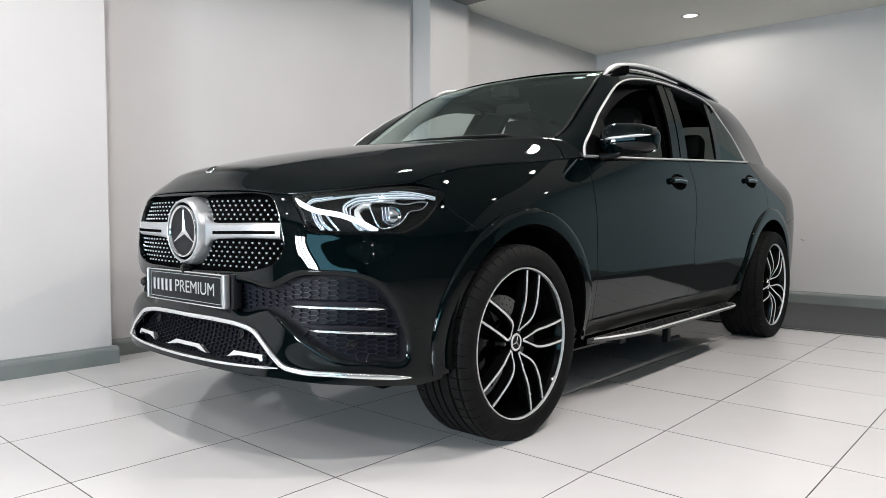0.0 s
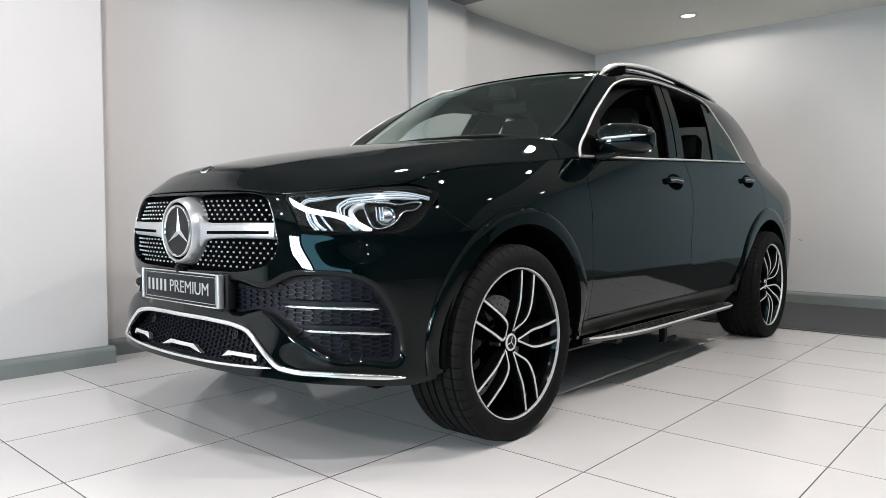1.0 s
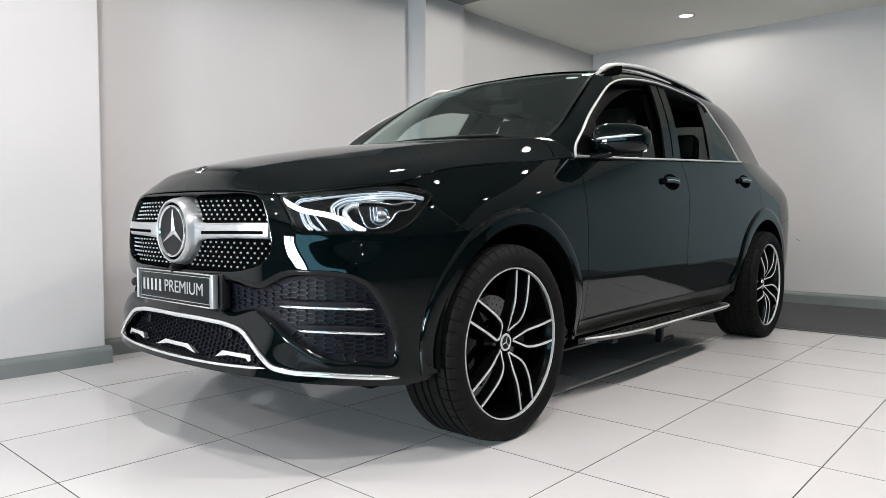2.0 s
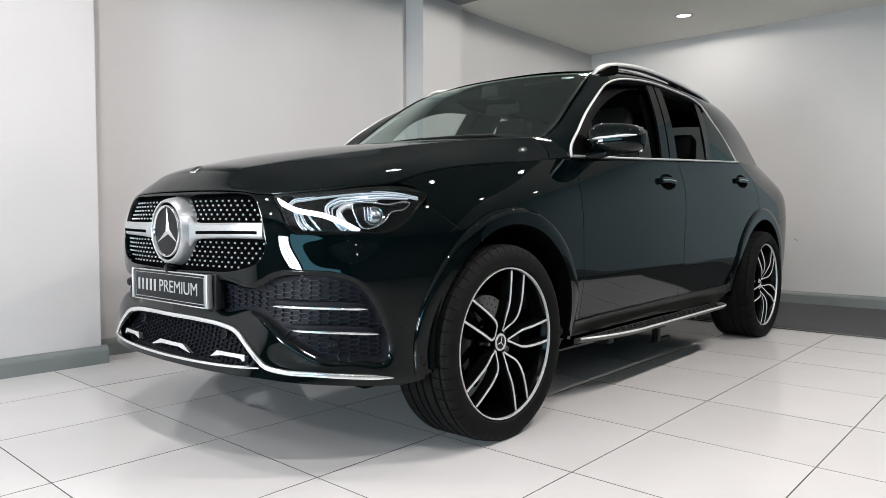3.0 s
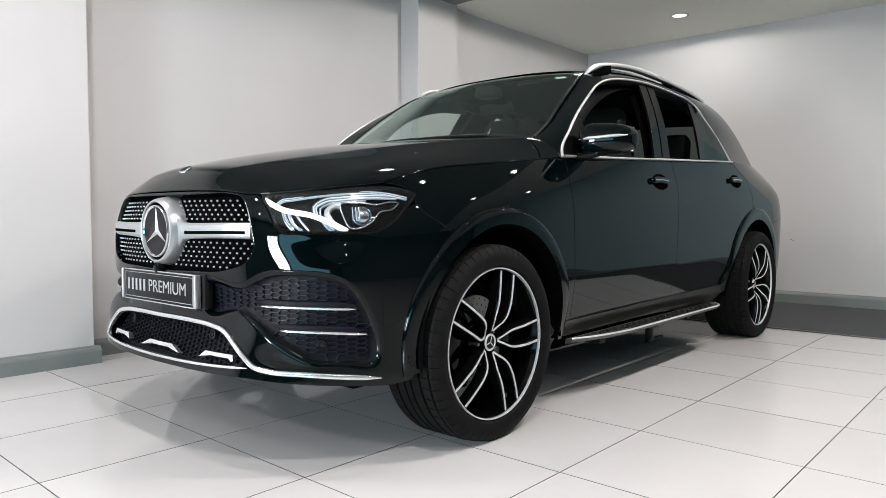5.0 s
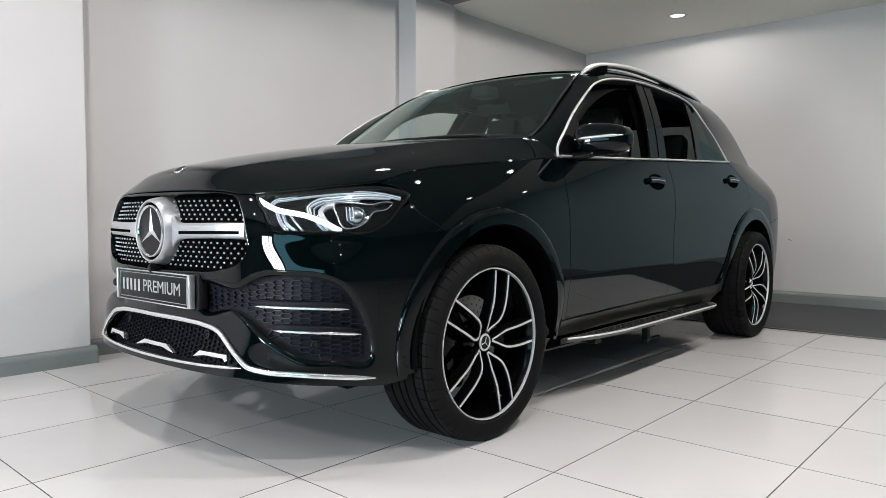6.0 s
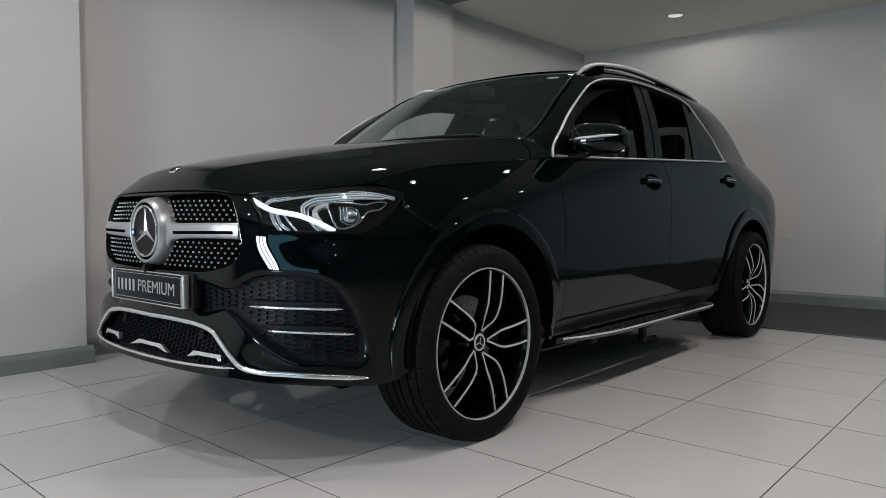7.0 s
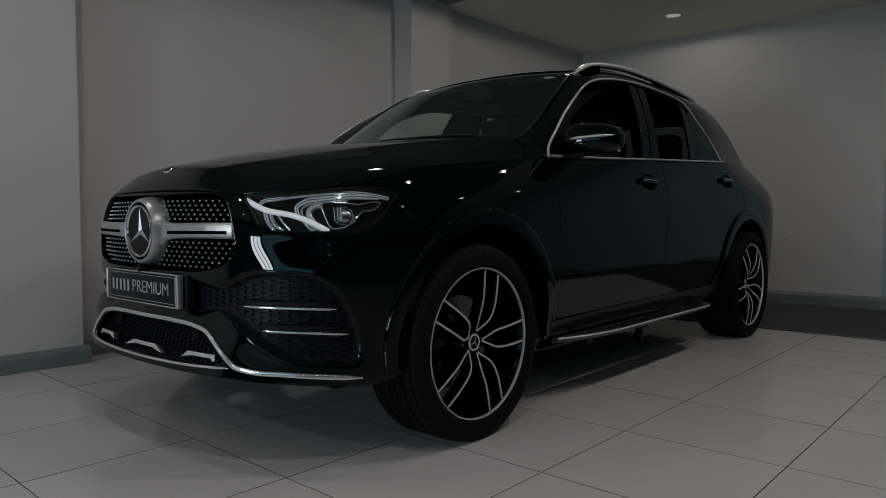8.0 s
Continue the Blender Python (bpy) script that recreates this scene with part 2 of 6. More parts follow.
# added beyond the visible end wall: its tint gives the doors their bluish sheen
structure(part("wall_end_far", box_bm((X0 - 0.2, 1.402, 0), (X0, Y1 + 0.2, H + 0.1)), REFLECTED_WALL), "unseen end wall, tinted blue-grey for the reflection in the doors", "wall")
structure(part("wall_far", box_bm((X0 + 0.003, Y1, 0), (X1 + 0.2, Y1 + 0.2, H + 0.1)), FAR_WALL), "plain grey wall across the showroom", "wall")
structure(part("ceiling", box_bm((X0 - 0.2, -2.1, H + 0.1), (X1 + 0.2, Y1 + 0.2, H + 0.3)), CEILING), "plain off-white plaster ceiling slab", "ceiling")
structure(part("ceiling_lining", box_bm((X0 + 0.002, -1.859, H), (-2.79, Y1 - 0.002, H + 0.096)), CEILING), "plain off-white ceiling with a recessed downlight", "ceiling")
# darkened part starts where the column hides the change of colour
structure(part("ceiling_front", box_bm((-2.788, -1.859, H), (X1, Y1 - 0.002, H + 0.096)), DIMMED_CEILING), "unseen ceiling over the car, darkened for its reflection, with recessed downlights", "ceiling")

SKIRT = [(0, 0), (0.030, 0), (0.030, 0.074), (0.026, 0.084), (0.018, 0.092), (0.012, 0.095), (0.008, 0.102), (0, 0.104)]
profile_run("baseboard", SKIRT, (X1, PIER), (0.412, PIER), SKIRTING, "grey-green painted skirting board along the white wall")
profile_run("baseboard", SKIRT, (0.442, PIER), (0.442, _recess), SKIRTING, "grey-green skirting return on the wall's end")
profile_run("baseboard", SKIRT, (0.41, _recess), (-2.299, _recess), SKIRTING, "grey-green skirting board in the wall's recess")
profile_run("baseboard", SKIRT, (-2.299, PIER), (-2.85, PIER), SKIRTING, "grey-green skirting board round the column")
profile_run("baseboard", SKIRT, (-2.855, -1.735), (X0 + 0.03, -1.735), SKIRTING, "grey-green skirting board along the side wall")
profile_run("baseboard", [(o, u * 1.18) for o, u in SKIRT], (X0, -1.73), (X0, Y1 - 0.03), SKIRTING, "grey-green skirting board along the end wall")
profile_run("baseboard", SKIRT, (X0 + 0.03, Y1), (X1, Y1), SKIRTING, "grey-green skirting board across the showroom")

# shopfront ahead of the car: a narrow bay and a wide one
_head, _sill, _tall = 1.86, 0.65, 1.64
structure(part("wall_shopfront", box_bm((X1, 1.02, _head), (X1 + 0.2, Y1 - 0.003, H + 0.1)), BACK_WALL), "charcoal wall over the wide shop window", "wall")
structure(part("wall_shopfront_head", box_bm((X1, 0.14, _tall), (X1 + 0.2, 1.02, H + 0.1)), BACK_WALL), "charcoal wall over the narrow shop window", "wall")
structure(part("wall_shopfront_low", box_bm((X1, -1.647, 0), (X1 + 0.2, Y1 - 0.003, _sill)), BACK_WALL), "low charcoal wall under the shop windows", "wall")
for _nm, _a, _b, _top in (("wall_shopfront_end", -1.647, 0.14, H + 0.1), ("wall_shopfront_pier", 1.02, 1.08, _head), ("wall_shopfront_side", 5.20, Y1 - 0.003, _head)):
    structure(part(_nm, box_bm((X1, _a, _sill), (X1 + 0.2, _b, _top)), BACK_WALL), "charcoal wall beside the shop windows", "wall")
for _nm, _a, _b, _head in (("window_1", 0.14, 1.02, _tall), ("window_2", 1.08, 5.20, _head)):
    w = structure(part(_nm, box_bm((X1 + 0.09, _a + 0.04, _sill + 0.04), (X1 + 0.10, _b - 0.04, _head - 0.04)), PANE), "clear shop window in a grey frame", "window")
    w.visible_shadow = False
    for _n2, lo, hi in (("post", (_a, _sill), (_a + 0.04, _head)), ("post", (_b - 0.04, _sill), (_b, _head)), ("sill", (_a + 0.04, _sill), (_b - 0.04, _sill + 0.04)),
                        ("head", (_a + 0.04, _head - 0.04), (_b - 0.04, _head))):
        part(_n2, box_bm((X1 + 0.03, lo[0], lo[1]), (X1 + 0.17, hi[0], hi[1]), 0.004, 1), FRAME, w)
    for _m in (0.445, 0.715) if _b < 2 else ():
        part("mullion", box_bm((X1 + 0.03, _m - 0.02, _sill + 0.042), (X1 + 0.085, _m + 0.02, _head - 0.042), 0.004, 1), FRAME, w)
structure(part("backdrop", box_bm((X1 + 6, -12, -1), (X1 + 6.1, 14, 7)), BACKDROP), "pale grey daylight beyond the shop windows", "backdrop")

# small scuff on the end wall
put("scuff", [(X0 + 0.0012, y, z) for y, z in ((0.560, 0.641), (0.575, 0.634), (0.592, 0.626), (0.597, 0.619), (0.588, 0.620), (0.572, 0.627), (0.560, 0.634))], [tuple(range(7))], SKIRTING, bpy.data.objects["wall_end"], "short grey scuff")
# carpet at the end of the room with its metal edge strip
MAT_X = -3.545
structure(part("carpet", box_bm((X0 + 0.001, -1.73, 0.0), (MAT_X - 0.012, Y1 - 0.03, 0.006)), CARPET), "charcoal flecked carpet along the end wall", "carpet")
structure(part("edge_strip", box_bm((MAT_X - 0.012, -1.73, 0.0), (MAT_X + 0.012, Y1 - 0.03, 0.008), 0.003, 2), ALU), "thin metal strip between carpet and tiles", "trim")


def lathe_bm(prof, n=32, bm=None, axis="z", close=False):
    """A turned body from (radius, height) points."""
    bm = bm or bmesh.new()
    rings = []
    for k in range(n):
        a = 2 * math.pi * k / n
        ring = []
        for r, h in prof:
            c = (r * math.cos(a), r * math.sin(a), h) if axis == "z" else (r * math.sin(a), h, r * math.cos(a))
            ring.append(bm.verts.new(c))
        rings.append(ring)
    m = len(prof)
    for k in range(n):
        p, q = rings[k], rings[(k + 1) % n]
        for i in range(m if close else m - 1):
            j = (i + 1) % m
            bm.faces.new((p[i], q[i], q[j], p[j]))
    bmesh.ops.remove_doubles(bm, verts=bm.verts, dist=1e-6)
    return bm


def downlight(x, y, glow, state):
    lamp = tagged(new("ceiling_downlight"), "round white recessed ceiling downlight, " + state, "downlight", "ceiling downlights")
    lamp.location = (x, y, H)
    part("bezel", lathe_bm([(0.068, 0.0), (0.068, -0.004), (0.076, -0.007), (0.086, -0.004), (0.088, 0.0)], 40), WALL, lamp)
    part("diffuser", lathe_bm([(0.0, -0.0022), (0.066, -0.0022), (0.066, -0.001)], 40), glow, lamp, "glowing opal disc")
    return lamp


downlight(*LAMPS[0], DIFFUSER_LOW, "turned low")
_first, _dim = downlight(*LAMPS[3], DIFFUSER, "lit"), downlight(*LAMPS[2], DIFFUSER_DIM, "dimmed")
for _k, (_x, _y) in enumerate(LAMPS):
    if _k not in (0, 2, 3):
        copy_thing(_dim if _y > 2 or _x > 2 or (_x < -4 and _y > 0) else _first, pose(_x, _y, H))
# ---- the car's surfaces: x ahead of the front axle, y to the car's left, z up ----
def spline(ts, vs):
    """Natural cubic spline through vs at ts, linear beyond its ends."""
    ts, vs = np.asarray(ts, float), np.asarray(vs, float)
    n, h = len(ts), np.diff(ts)
    flat = vs.reshape(n, -1)
    a, r = np.eye(n), np.zeros_like(flat)
    for i in range(1, n - 1):
        a[i, i - 1], a[i, i], a[i, i + 1] = h[i - 1], 2 * (h[i - 1] + h[i]), h[i]
        r[i] = 6 * ((flat[i + 1] - flat[i]) / h[i] - (flat[i] - flat[i - 1]) / h[i - 1])
    m = np.linalg.solve(a, r)

    def at(t):
        t = np.asarray(t, float)
        c = np.clip(t, ts[0], ts[-1])
        i = np.clip(np.searchsorted(ts, c, side="right") - 1, 0, n - 2)
        w = h[i][..., None]
        p, q = (ts[i + 1] - c)[..., None], (c - ts[i])[..., None]
        out = (m[i] * p**3 + m[i + 1] * q**3) / (6 * w) + (flat[i] / w - m[i] * w / 6) * p + (flat[i + 1] / w - m[i + 1] * w / 6) * q
        lo = (flat[1] - flat[0]) / h[0] - h[0] * (2 * m[0] + m[1]) / 6
        hi = (flat[-1] - flat[-2]) / h[-1] + h[-1] * (m[-2] + 2 * m[-1]) / 6
        over = (t - c)[..., None]
        out = out + over * np.where(over > 0, hi, lo)
        return out.reshape(t.shape + vs.shape[1:])

    return at


# half outline seen from above, from the nose back along the left side to the tail
PLAN = np.array([(0.845, 0), (0.838, 0.2), (0.812, 0.4), (0.765, 0.55), (0.69, 0.68), (0.585, 0.79), (0.45, 0.872), (0.28, 0.922), (0.05, 0.945),
                 (-0.5, 0.945), (-1.2, 0.943), (-2.0, 0.948), (-2.6, 0.961), (-3.05, 0.971), (-3.4, 0.974), (-3.66, 0.966), (-3.88, 0.895), (-3.99, 0.70), (-4.03, 0.4), (-4.04, 0)])
PLAN_S = np.concatenate([[0], np.cumsum(np.hypot(*np.diff(PLAN, axis=0).T))])
plan = spline(PLAN_S, PLAN)
S_END = PLAN_S[-1]
_t = np.linspace(0, S_END, 1500)
_p = plan(_t)


def s_of_x(x):
    """Way along the outline at which the side stands at x."""
    return np.interp(-np.asarray(x, float), -_p[:, 0], _t)


# how far the skin lies outside that outline, by height, at several stations
ZS = (0.18, 0.25, 0.35, 0.45, 0.60, 0.75, 0.88, 0.96, 1.04, 1.12, 1.22)
LEAN = [
    (0.0, (-0.030, 0.030, 0.030, 0.000, 0.000, 0.000, -0.010, -0.035, -0.085, -0.16, -0.26)),
    (0.4, (-0.030, 0.030, 0.032, 0.008, 0.002, 0.002, -0.010, -0.038, -0.090, -0.17, -0.27)),
    (0.62, (-0.030, 0.031, 0.035, 0.032, 0.010, 0.005, -0.018, -0.055, -0.105, -0.175, -0.275)),
    (0.85, (-0.040, 0.005, 0.015, 0.012, 0.008, 0.003, -0.028, -0.065, -0.115, -0.18, -0.28)),
    (1.15, (-0.060, -0.020, -0.010, -0.004, 0.004, 0.000, -0.030, -0.062, -0.110, -0.17, -0.27)),
    (1.60, (-0.060, -0.035, -0.015, -0.005, 0.004, 0.003, -0.010, -0.030, -0.065, -0.115, -0.20)),
    (2.20, (-0.040, -0.026, -0.012, -0.006, -0.003, 0.000, -0.002, -0.010, -0.030, -0.060, -0.115)),
    (3.20, (-0.042, -0.026, -0.012, -0.006, -0.003, -0.001, 0.000, -0.004, -0.014, -0.032, -0.062)),
    (4.20, (-0.042, -0.026, -0.011, -0.005, -0.001, 0.003, 0.006, 0.002, -0.008, -0.024, -0.050)),
    (4.75, (-0.090, -0.060, -0.030, -0.010, 0.000, 0.006, 0.006, 0.002, -0.010, -0.040, -0.095)),
    (5.35, (-0.080, -0.050, -0.020, -0.005, 0.004, 0.008, 0.006, -0.003, -0.028, -0.088, -0.190)),
    (6.20, (-0.080, -0.040, -0.010, 0.000, 0.000, -0.010, -0.020, -0.030, -0.050, -0.085, -0.140)),
]
_lean = spline([a for a, _ in LEAN], [b for _, b in LEAN])


def lean(s, z):
    cols = _lean(np.abs(s))
    cols = np.moveaxis(cols, -1, 0)
    return spline_columns(cols, z)


_zs = np.array(ZS)
_hz = np.diff(_zs)
_A = np.eye(len(ZS))
for _i in range(1, len(ZS) - 1):
    _A[_i, _i - 1], _A[_i, _i], _A[_i, _i + 1] = _hz[_i - 1], 2 * (_hz[_i - 1] + _hz[_i]), _hz[_i]
_Ainv = np.linalg.inv(_A)


def spline_columns(cols, z):
    """Natural spline over ZS whose values differ from point to point."""
    sh = np.broadcast(cols[0], z).shape
    v = np.stack([np.broadcast_to(c, sh).ravel() for c in cols])
    z = np.broadcast_to(z, sh).ravel()
    r = np.zeros_like(v)
    d = np.diff(v, axis=0) / _hz[:, None]
    r[1:-1] = 6 * np.diff(d, axis=0)
    m = _Ainv @ r
    c = np.clip(z, _zs[0], _zs[-1])
    i = np.clip(np.searchsorted(_zs, c, side="right") - 1, 0, len(_zs) - 2)
    k = np.arange(len(z))
    w, p, q = _hz[i], _zs[i + 1] - c, c - _zs[i]
    out = (m[i, k] * p**3 + m[i + 1, k] * q**3) / (6 * w) + (v[i, k] / w - m[i, k] * w / 6) * p + (v[i + 1, k] / w - m[i + 1, k] * w / 6) * q
    out += (z - c) * np.where(z > c, (v[-1] - v[-2]) / _hz[-1], (v[1] - v[0]) / _hz[0])
    return out.reshape(sh)


# outline of the side air intakes; the skin rolls inwards round them
INTAKE = [(0.28, 0.603), (0.474, 0.612), (0.553, 0.646), (0.666, 0.660), (0.772, 0.654), (0.832, 0.632), (0.875, 0.590), (0.912, 0.520), (0.936, 0.443), (0.934, 0.380), (0.843, 0.383),
          (0.725, 0.393), (0.667, 0.420), (0.614, 0.455), (0.534, 0.511), (0.466, 0.539), (0.28, 0.540)]
_iq = np.array(INTAKE)
_iq = np.concatenate([_iq[-3:], _iq, _iq[:3]])
_it = np.concatenate([[0], np.cumsum(np.hypot(*np.diff(_iq, axis=0).T))])
_ring_in = spline(_it, _iq)(np.linspace(_it[3], _it[-3], 260, endpoint=False))


# swelling of the bumper between headlamp and intake
_swell = spline((0.45, 0.52, 0.60, 0.66, 0.69, 0.72, 0.74, 0.76, 0.775, 0.79, 0.80), (0, 0.004, 0.0090, 0.0102, 0.0078, 0.0040, 0.0015, -0.0005, -0.0012, -0.0008, -0.0003))


def roll_in(s, z):
    out = np.zeros(s.shape)
    near = (s > 0.22) & (s < 1.02) & (z > 0.34) & (z < 0.72)
    if near.any():
        p = np.stack([s[near], z[near]], -1)
        a, b = _ring_in, np.roll(_ring_in, -1, 0)
        ab = b - a
        t = np.clip(((p[:, None] - a) * ab).sum(-1) / (ab**2).sum(-1), 0, 1)
        d = np.sqrt((((a + ab * t[..., None]) - p[:, None]) ** 2).sum(-1)).min(1)
        x, y = p[:, :1], p[:, 1:]
        odd = (((a[:, 1] > y) != (b[:, 1] > y)) & (x < ab[:, 0] * (y - a[:, 1]) / (ab[:, 1] + 1e-15) + a[:, 0])).sum(1) % 2 == 1
        d = np.where(odd, -d, d)
        out[near] = -0.012 * np.clip(1 - d / 0.024, 0, 1.2) ** 2.5
    scoop = np.clip((s - 0.555) / 0.17, 0, 1) * np.clip((1.0 - s) / 0.15, 0, 1)
    return out + _swell(np.clip(z, 0.45, 0.80)) * scoop**2 * (3 - 2 * scoop)


def skin(s, z):
    """The lower body: s along the outline from the nose (negative on the car's right), z the height."""
    s, z = np.broadcast_arrays(np.asarray(s, float), np.asarray(z, float))
    a = np.abs(s)
    p, q = plan(a), plan(a + 1e-3)
    d = q - p
    d /= np.linalg.norm(d, axis=-1, keepdims=True)
    # crease along the foot of the doors
    k = 0.575 + 0.012 * (a - 2.1) - z
    fade = np.clip((a - 1.85) / 0.25, 0, 1) * np.clip((4.75 - a) / 0.4, 0, 1)
    o = lean(a, z) + roll_in(a, z) - 0.085 * (k + np.sqrt(k * k + 1.6e-5)) * fade**2 * (3 - 2 * fade)
    x, y = p[..., 0] - d[..., 1] * -o, p[..., 1] + d[..., 0] * -o
    return np.stack([x, np.where(s < 0, -y, y), z], -1)


# edge of the hood, from the nose along the lamps and the wing's top to the rear corner
HOOD_EDGE = np.array([(0.812, 0, 0.952), (0.808, 0.15, 0.952), (0.798, 0.28, 0.950), (0.782, 0.39, 0.946), (0.760, 0.47, 0.937), (0.718, 0.555, 0.941), (0.640, 0.655, 0.954),
                      (0.540, 0.738, 0.968), (0.440, 0.792, 0.980), (0.345, 0.812, 1.008), (0.250, 0.826, 1.031), (0.140, 0.840, 1.049), (0.0, 0.854, 1.065),
                      (-0.18, 0.866, 1.083), (-0.42, 0.871, 1.109), (-0.58, 0.874, 1.124)])
_hs = np.concatenate([[0], np.cumsum(np.linalg.norm(np.diff(HOOD_EDGE, axis=0), axis=1))])
hood_edge = spline(_hs, HOOD_EDGE)
HOOD_LEN = _hs[-1]
_he = hood_edge(np.linspace(0, HOOD_LEN, 700))
_spine = spline((-0.8, -0.55, -0.3, 0.0, 0.3, 0.55, 0.7, 0.85), (1.262, 1.246, 1.225, 1.188, 1.141, 1.092, 1.056, 1.018))


# how the hood falls off across its dome, and beyond the crease
_dome = spline((-0.6, -0.3, 0.0, 0.25, 0.5, 0.75), (0.045, 0.062, 0.092, 0.138, 0.198, 0.245))
_flank = spline((-0.6, -0.3, 0.0, 0.25, 0.5, 0.75), (0.52, 0.34, 0.236, 0.19, 0.21, 0.30))


def hood_crown(x, y):
    y = np.abs(y)
    c = 0.27 + 0.34 * np.clip(0.75 - x, 0, 1.35)  # the crease beside the dome
    k = y - c
    ridge = 0.5 * (k + np.sqrt(k * k + 0.005**2))
    return _spine(x) - _dome(x) * (y - ridge) ** 2 - _flank(x) * ridge


def hood(x, y):
    """The hood as a height over the plan: a domed top that rolls down to its edge."""
    x, y = np.broadcast_arrays(np.asarray(x, float), np.asarray(y, float))
    fx, fy = x.ravel(), np.abs(y).ravel()
    d2 = (fx[:, None] - _he[None, :, 0]) ** 2 + (fy[:, None] - _he[None, :, 1]) ** 2
    k = np.argmin(d2, 1)
    k = np.clip(k, 1, len(_he) - 2)
    a, b = _he[k - 1], _he[k + 1]
    ab = (b - a)[:, :2]
    t = np.clip(((fx - a[:, 0]) * ab[:, 0] + (fy - a[:, 1]) * ab[:, 1]) / (ab**2).sum(1), 0, 1)
    e = a + (b - a) * t[:, None]
    d = np.hypot(fx - e[:, 0], fy - e[:, 1])
    w = 0.13 + 0.10 * np.clip((0.5 - e[:, 0]) / 0.6, 0, 1)
    fall = hood_crown(e[:, 0], e[:, 1]) - e[:, 2]
    z = hood_crown(fx, fy) - fall * np.clip(1 - d / w, 0, 1) ** 2.6
    return np.stack([x, y, z.reshape(x.shape)], -1)


# side windows' outline (behind its bright strip) from the mirror up, along the roof and down to the rear corner
DLO = np.array([(-0.583, 0.880, 1.126), (-0.624, 0.855, 1.184), (-0.708, 0.842, 1.264), (-0.809, 0.823, 1.352), (-0.985, 0.790, 1.468), (-1.135, 0.760, 1.545), (-1.295, 0.742, 1.592),
                (-1.475, 0.731, 1.620), (-1.785, 0.722, 1.644), (-2.16, 0.724, 1.638), (-2.455, 0.736, 1.606), (-2.585, 0.775, 1.506), (-2.690, 0.816, 1.398),
                (-2.775, 0.880, 1.240)])
# outer edge of the pillars and roof sides: windscreen edge, roof gutter, rear screen edge
ROOF_EDGE = np.array([(-0.595, 0.707, 1.226), (-0.62, 0.708, 1.230), (-0.735, 0.704, 1.294), (-0.875, 0.682, 1.393), (-1.012, 0.658, 1.488), (-1.13, 0.634, 1.567), (-1.25, 0.613, 1.634),
                      (-1.45, 0.615, 1.684), (-1.80, 0.630, 1.712), (-2.25, 0.635, 1.712), (-2.72, 0.648, 1.690), (-3.00, 0.690, 1.634), (-3.25, 0.745, 1.492),
                      (-3.49, 0.815, 1.236)])
_du = np.linspace(0, 1, len(DLO))
dlo = spline(_du, DLO)
roof_edge = spline(_du, ROOF_EDGE)


_foot = spline((0, 0.5, 1), [(-0.426, 0.871, 0), (-0.506, 0.80, 0), (-0.557, 0.699, 0)])


def side_frame(u, v):
    """Pillars and roof side, from the windows' outline (v 0) to the roof's edge (v 1)."""
    u, v = np.broadcast_arrays(np.asarray(u, float), np.asarray(v, float))
    a, b = dlo(np.maximum(u, 0)), roof_edge(np.maximum(u, 0))
    mid = np.stack([0.5 * (a + b)[..., 0], 0.34 * b[..., 1] + 0.66 * a[..., 1], 0.34 * a[..., 2] + 0.66 * b[..., 2]], -1)
    w = v[..., None]
    out = a * (1 - w) ** 2 + mid * 2 * w * (1 - w) + b * w**2
    # ahead of the windows the pillar's foot runs forward to the hood's rear corner
    front = _foot(v)
    front[..., 2] = hood(front[..., 0], front[..., 1])[..., 2] - 0.002
    k = np.clip(-u / 0.06, 0, 1)[..., None]
    return out + (front - out) * k


def windscreen(u, v):
    """u across (-1 to 1), v from the hood up to the roof."""
    u, v = np.broadcast_arrays(np.asarray(u, float), np.asarray(v, float))
    k = np.abs(u) ** 2.2
    e = np.stack([spline((0, 0.2, 0.4, 0.6, 0.8, 1.0, 1.31), ROOF_EDGE[1:8, i])(v) for i in range(3)], -1)
    lift = 0.10 * (1 - k) * (1 - 0.25 * v)
    x = e[..., 0] + lift
    z = e[..., 2] + 0.022 * (1 - k) + 0.012 * np.sin(math.pi * v)
    return np.stack([x, e[..., 1] * u, z], -1)


ROOF_ZC = spline((-3.75, -3.4, -2.9, -2.3, -1.75, -1.4, -1.14), (1.59, 1.660, 1.718, 1.748, 1.747, 1.716, 1.657))


def roof(x, u):
    """u across between the gutters (-1 to 1)."""
    x, u = np.broadcast_arrays(np.asarray(x, float), np.asarray(u, float))
    ey = spline(-ROOF_EDGE[6:12, 0], ROOF_EDGE[6:12, 1])(-x)
    ez = spline(-ROOF_EDGE[6:12, 0], ROOF_EDGE[6:12, 2])(-x)
    shift = np.where(x > -1.4, 0.10 * (1 - np.abs(u) ** 2.2) * np.clip((x + 1.4) / 0.16, 0, 1), 0)
    z = ez + (ROOF_ZC(x + shift) - ez) * (1 - np.abs(u) ** 2.4)
    return np.stack([x + shift, ey * u, z], -1)
# ---- building parts of the car from its surfaces ----
from mathutils.geometry import delaunay_2d_cdt

YAW = 0.85
car = tagged(new("car"), "glossy green-black luxury SUV with chrome trim and open windows", "car")
car.matrix_world = pose(0, 0, 0, 0, 0, YAW)


def unit(v):
    return v / np.maximum(np.linalg.norm(v, axis=-1, keepdims=True), 1e-12)


def outward(p, n):
    """Turns normals so that they point out of the car."""
    c = np.stack([np.clip(p[..., 0], -3.2, 0.1), 0 * p[..., 1], 0 * p[..., 2] + 0.75], -1)
    return n * np.where((n * (p - c)).sum(-1, keepdims=True) < 0, -1, 1)


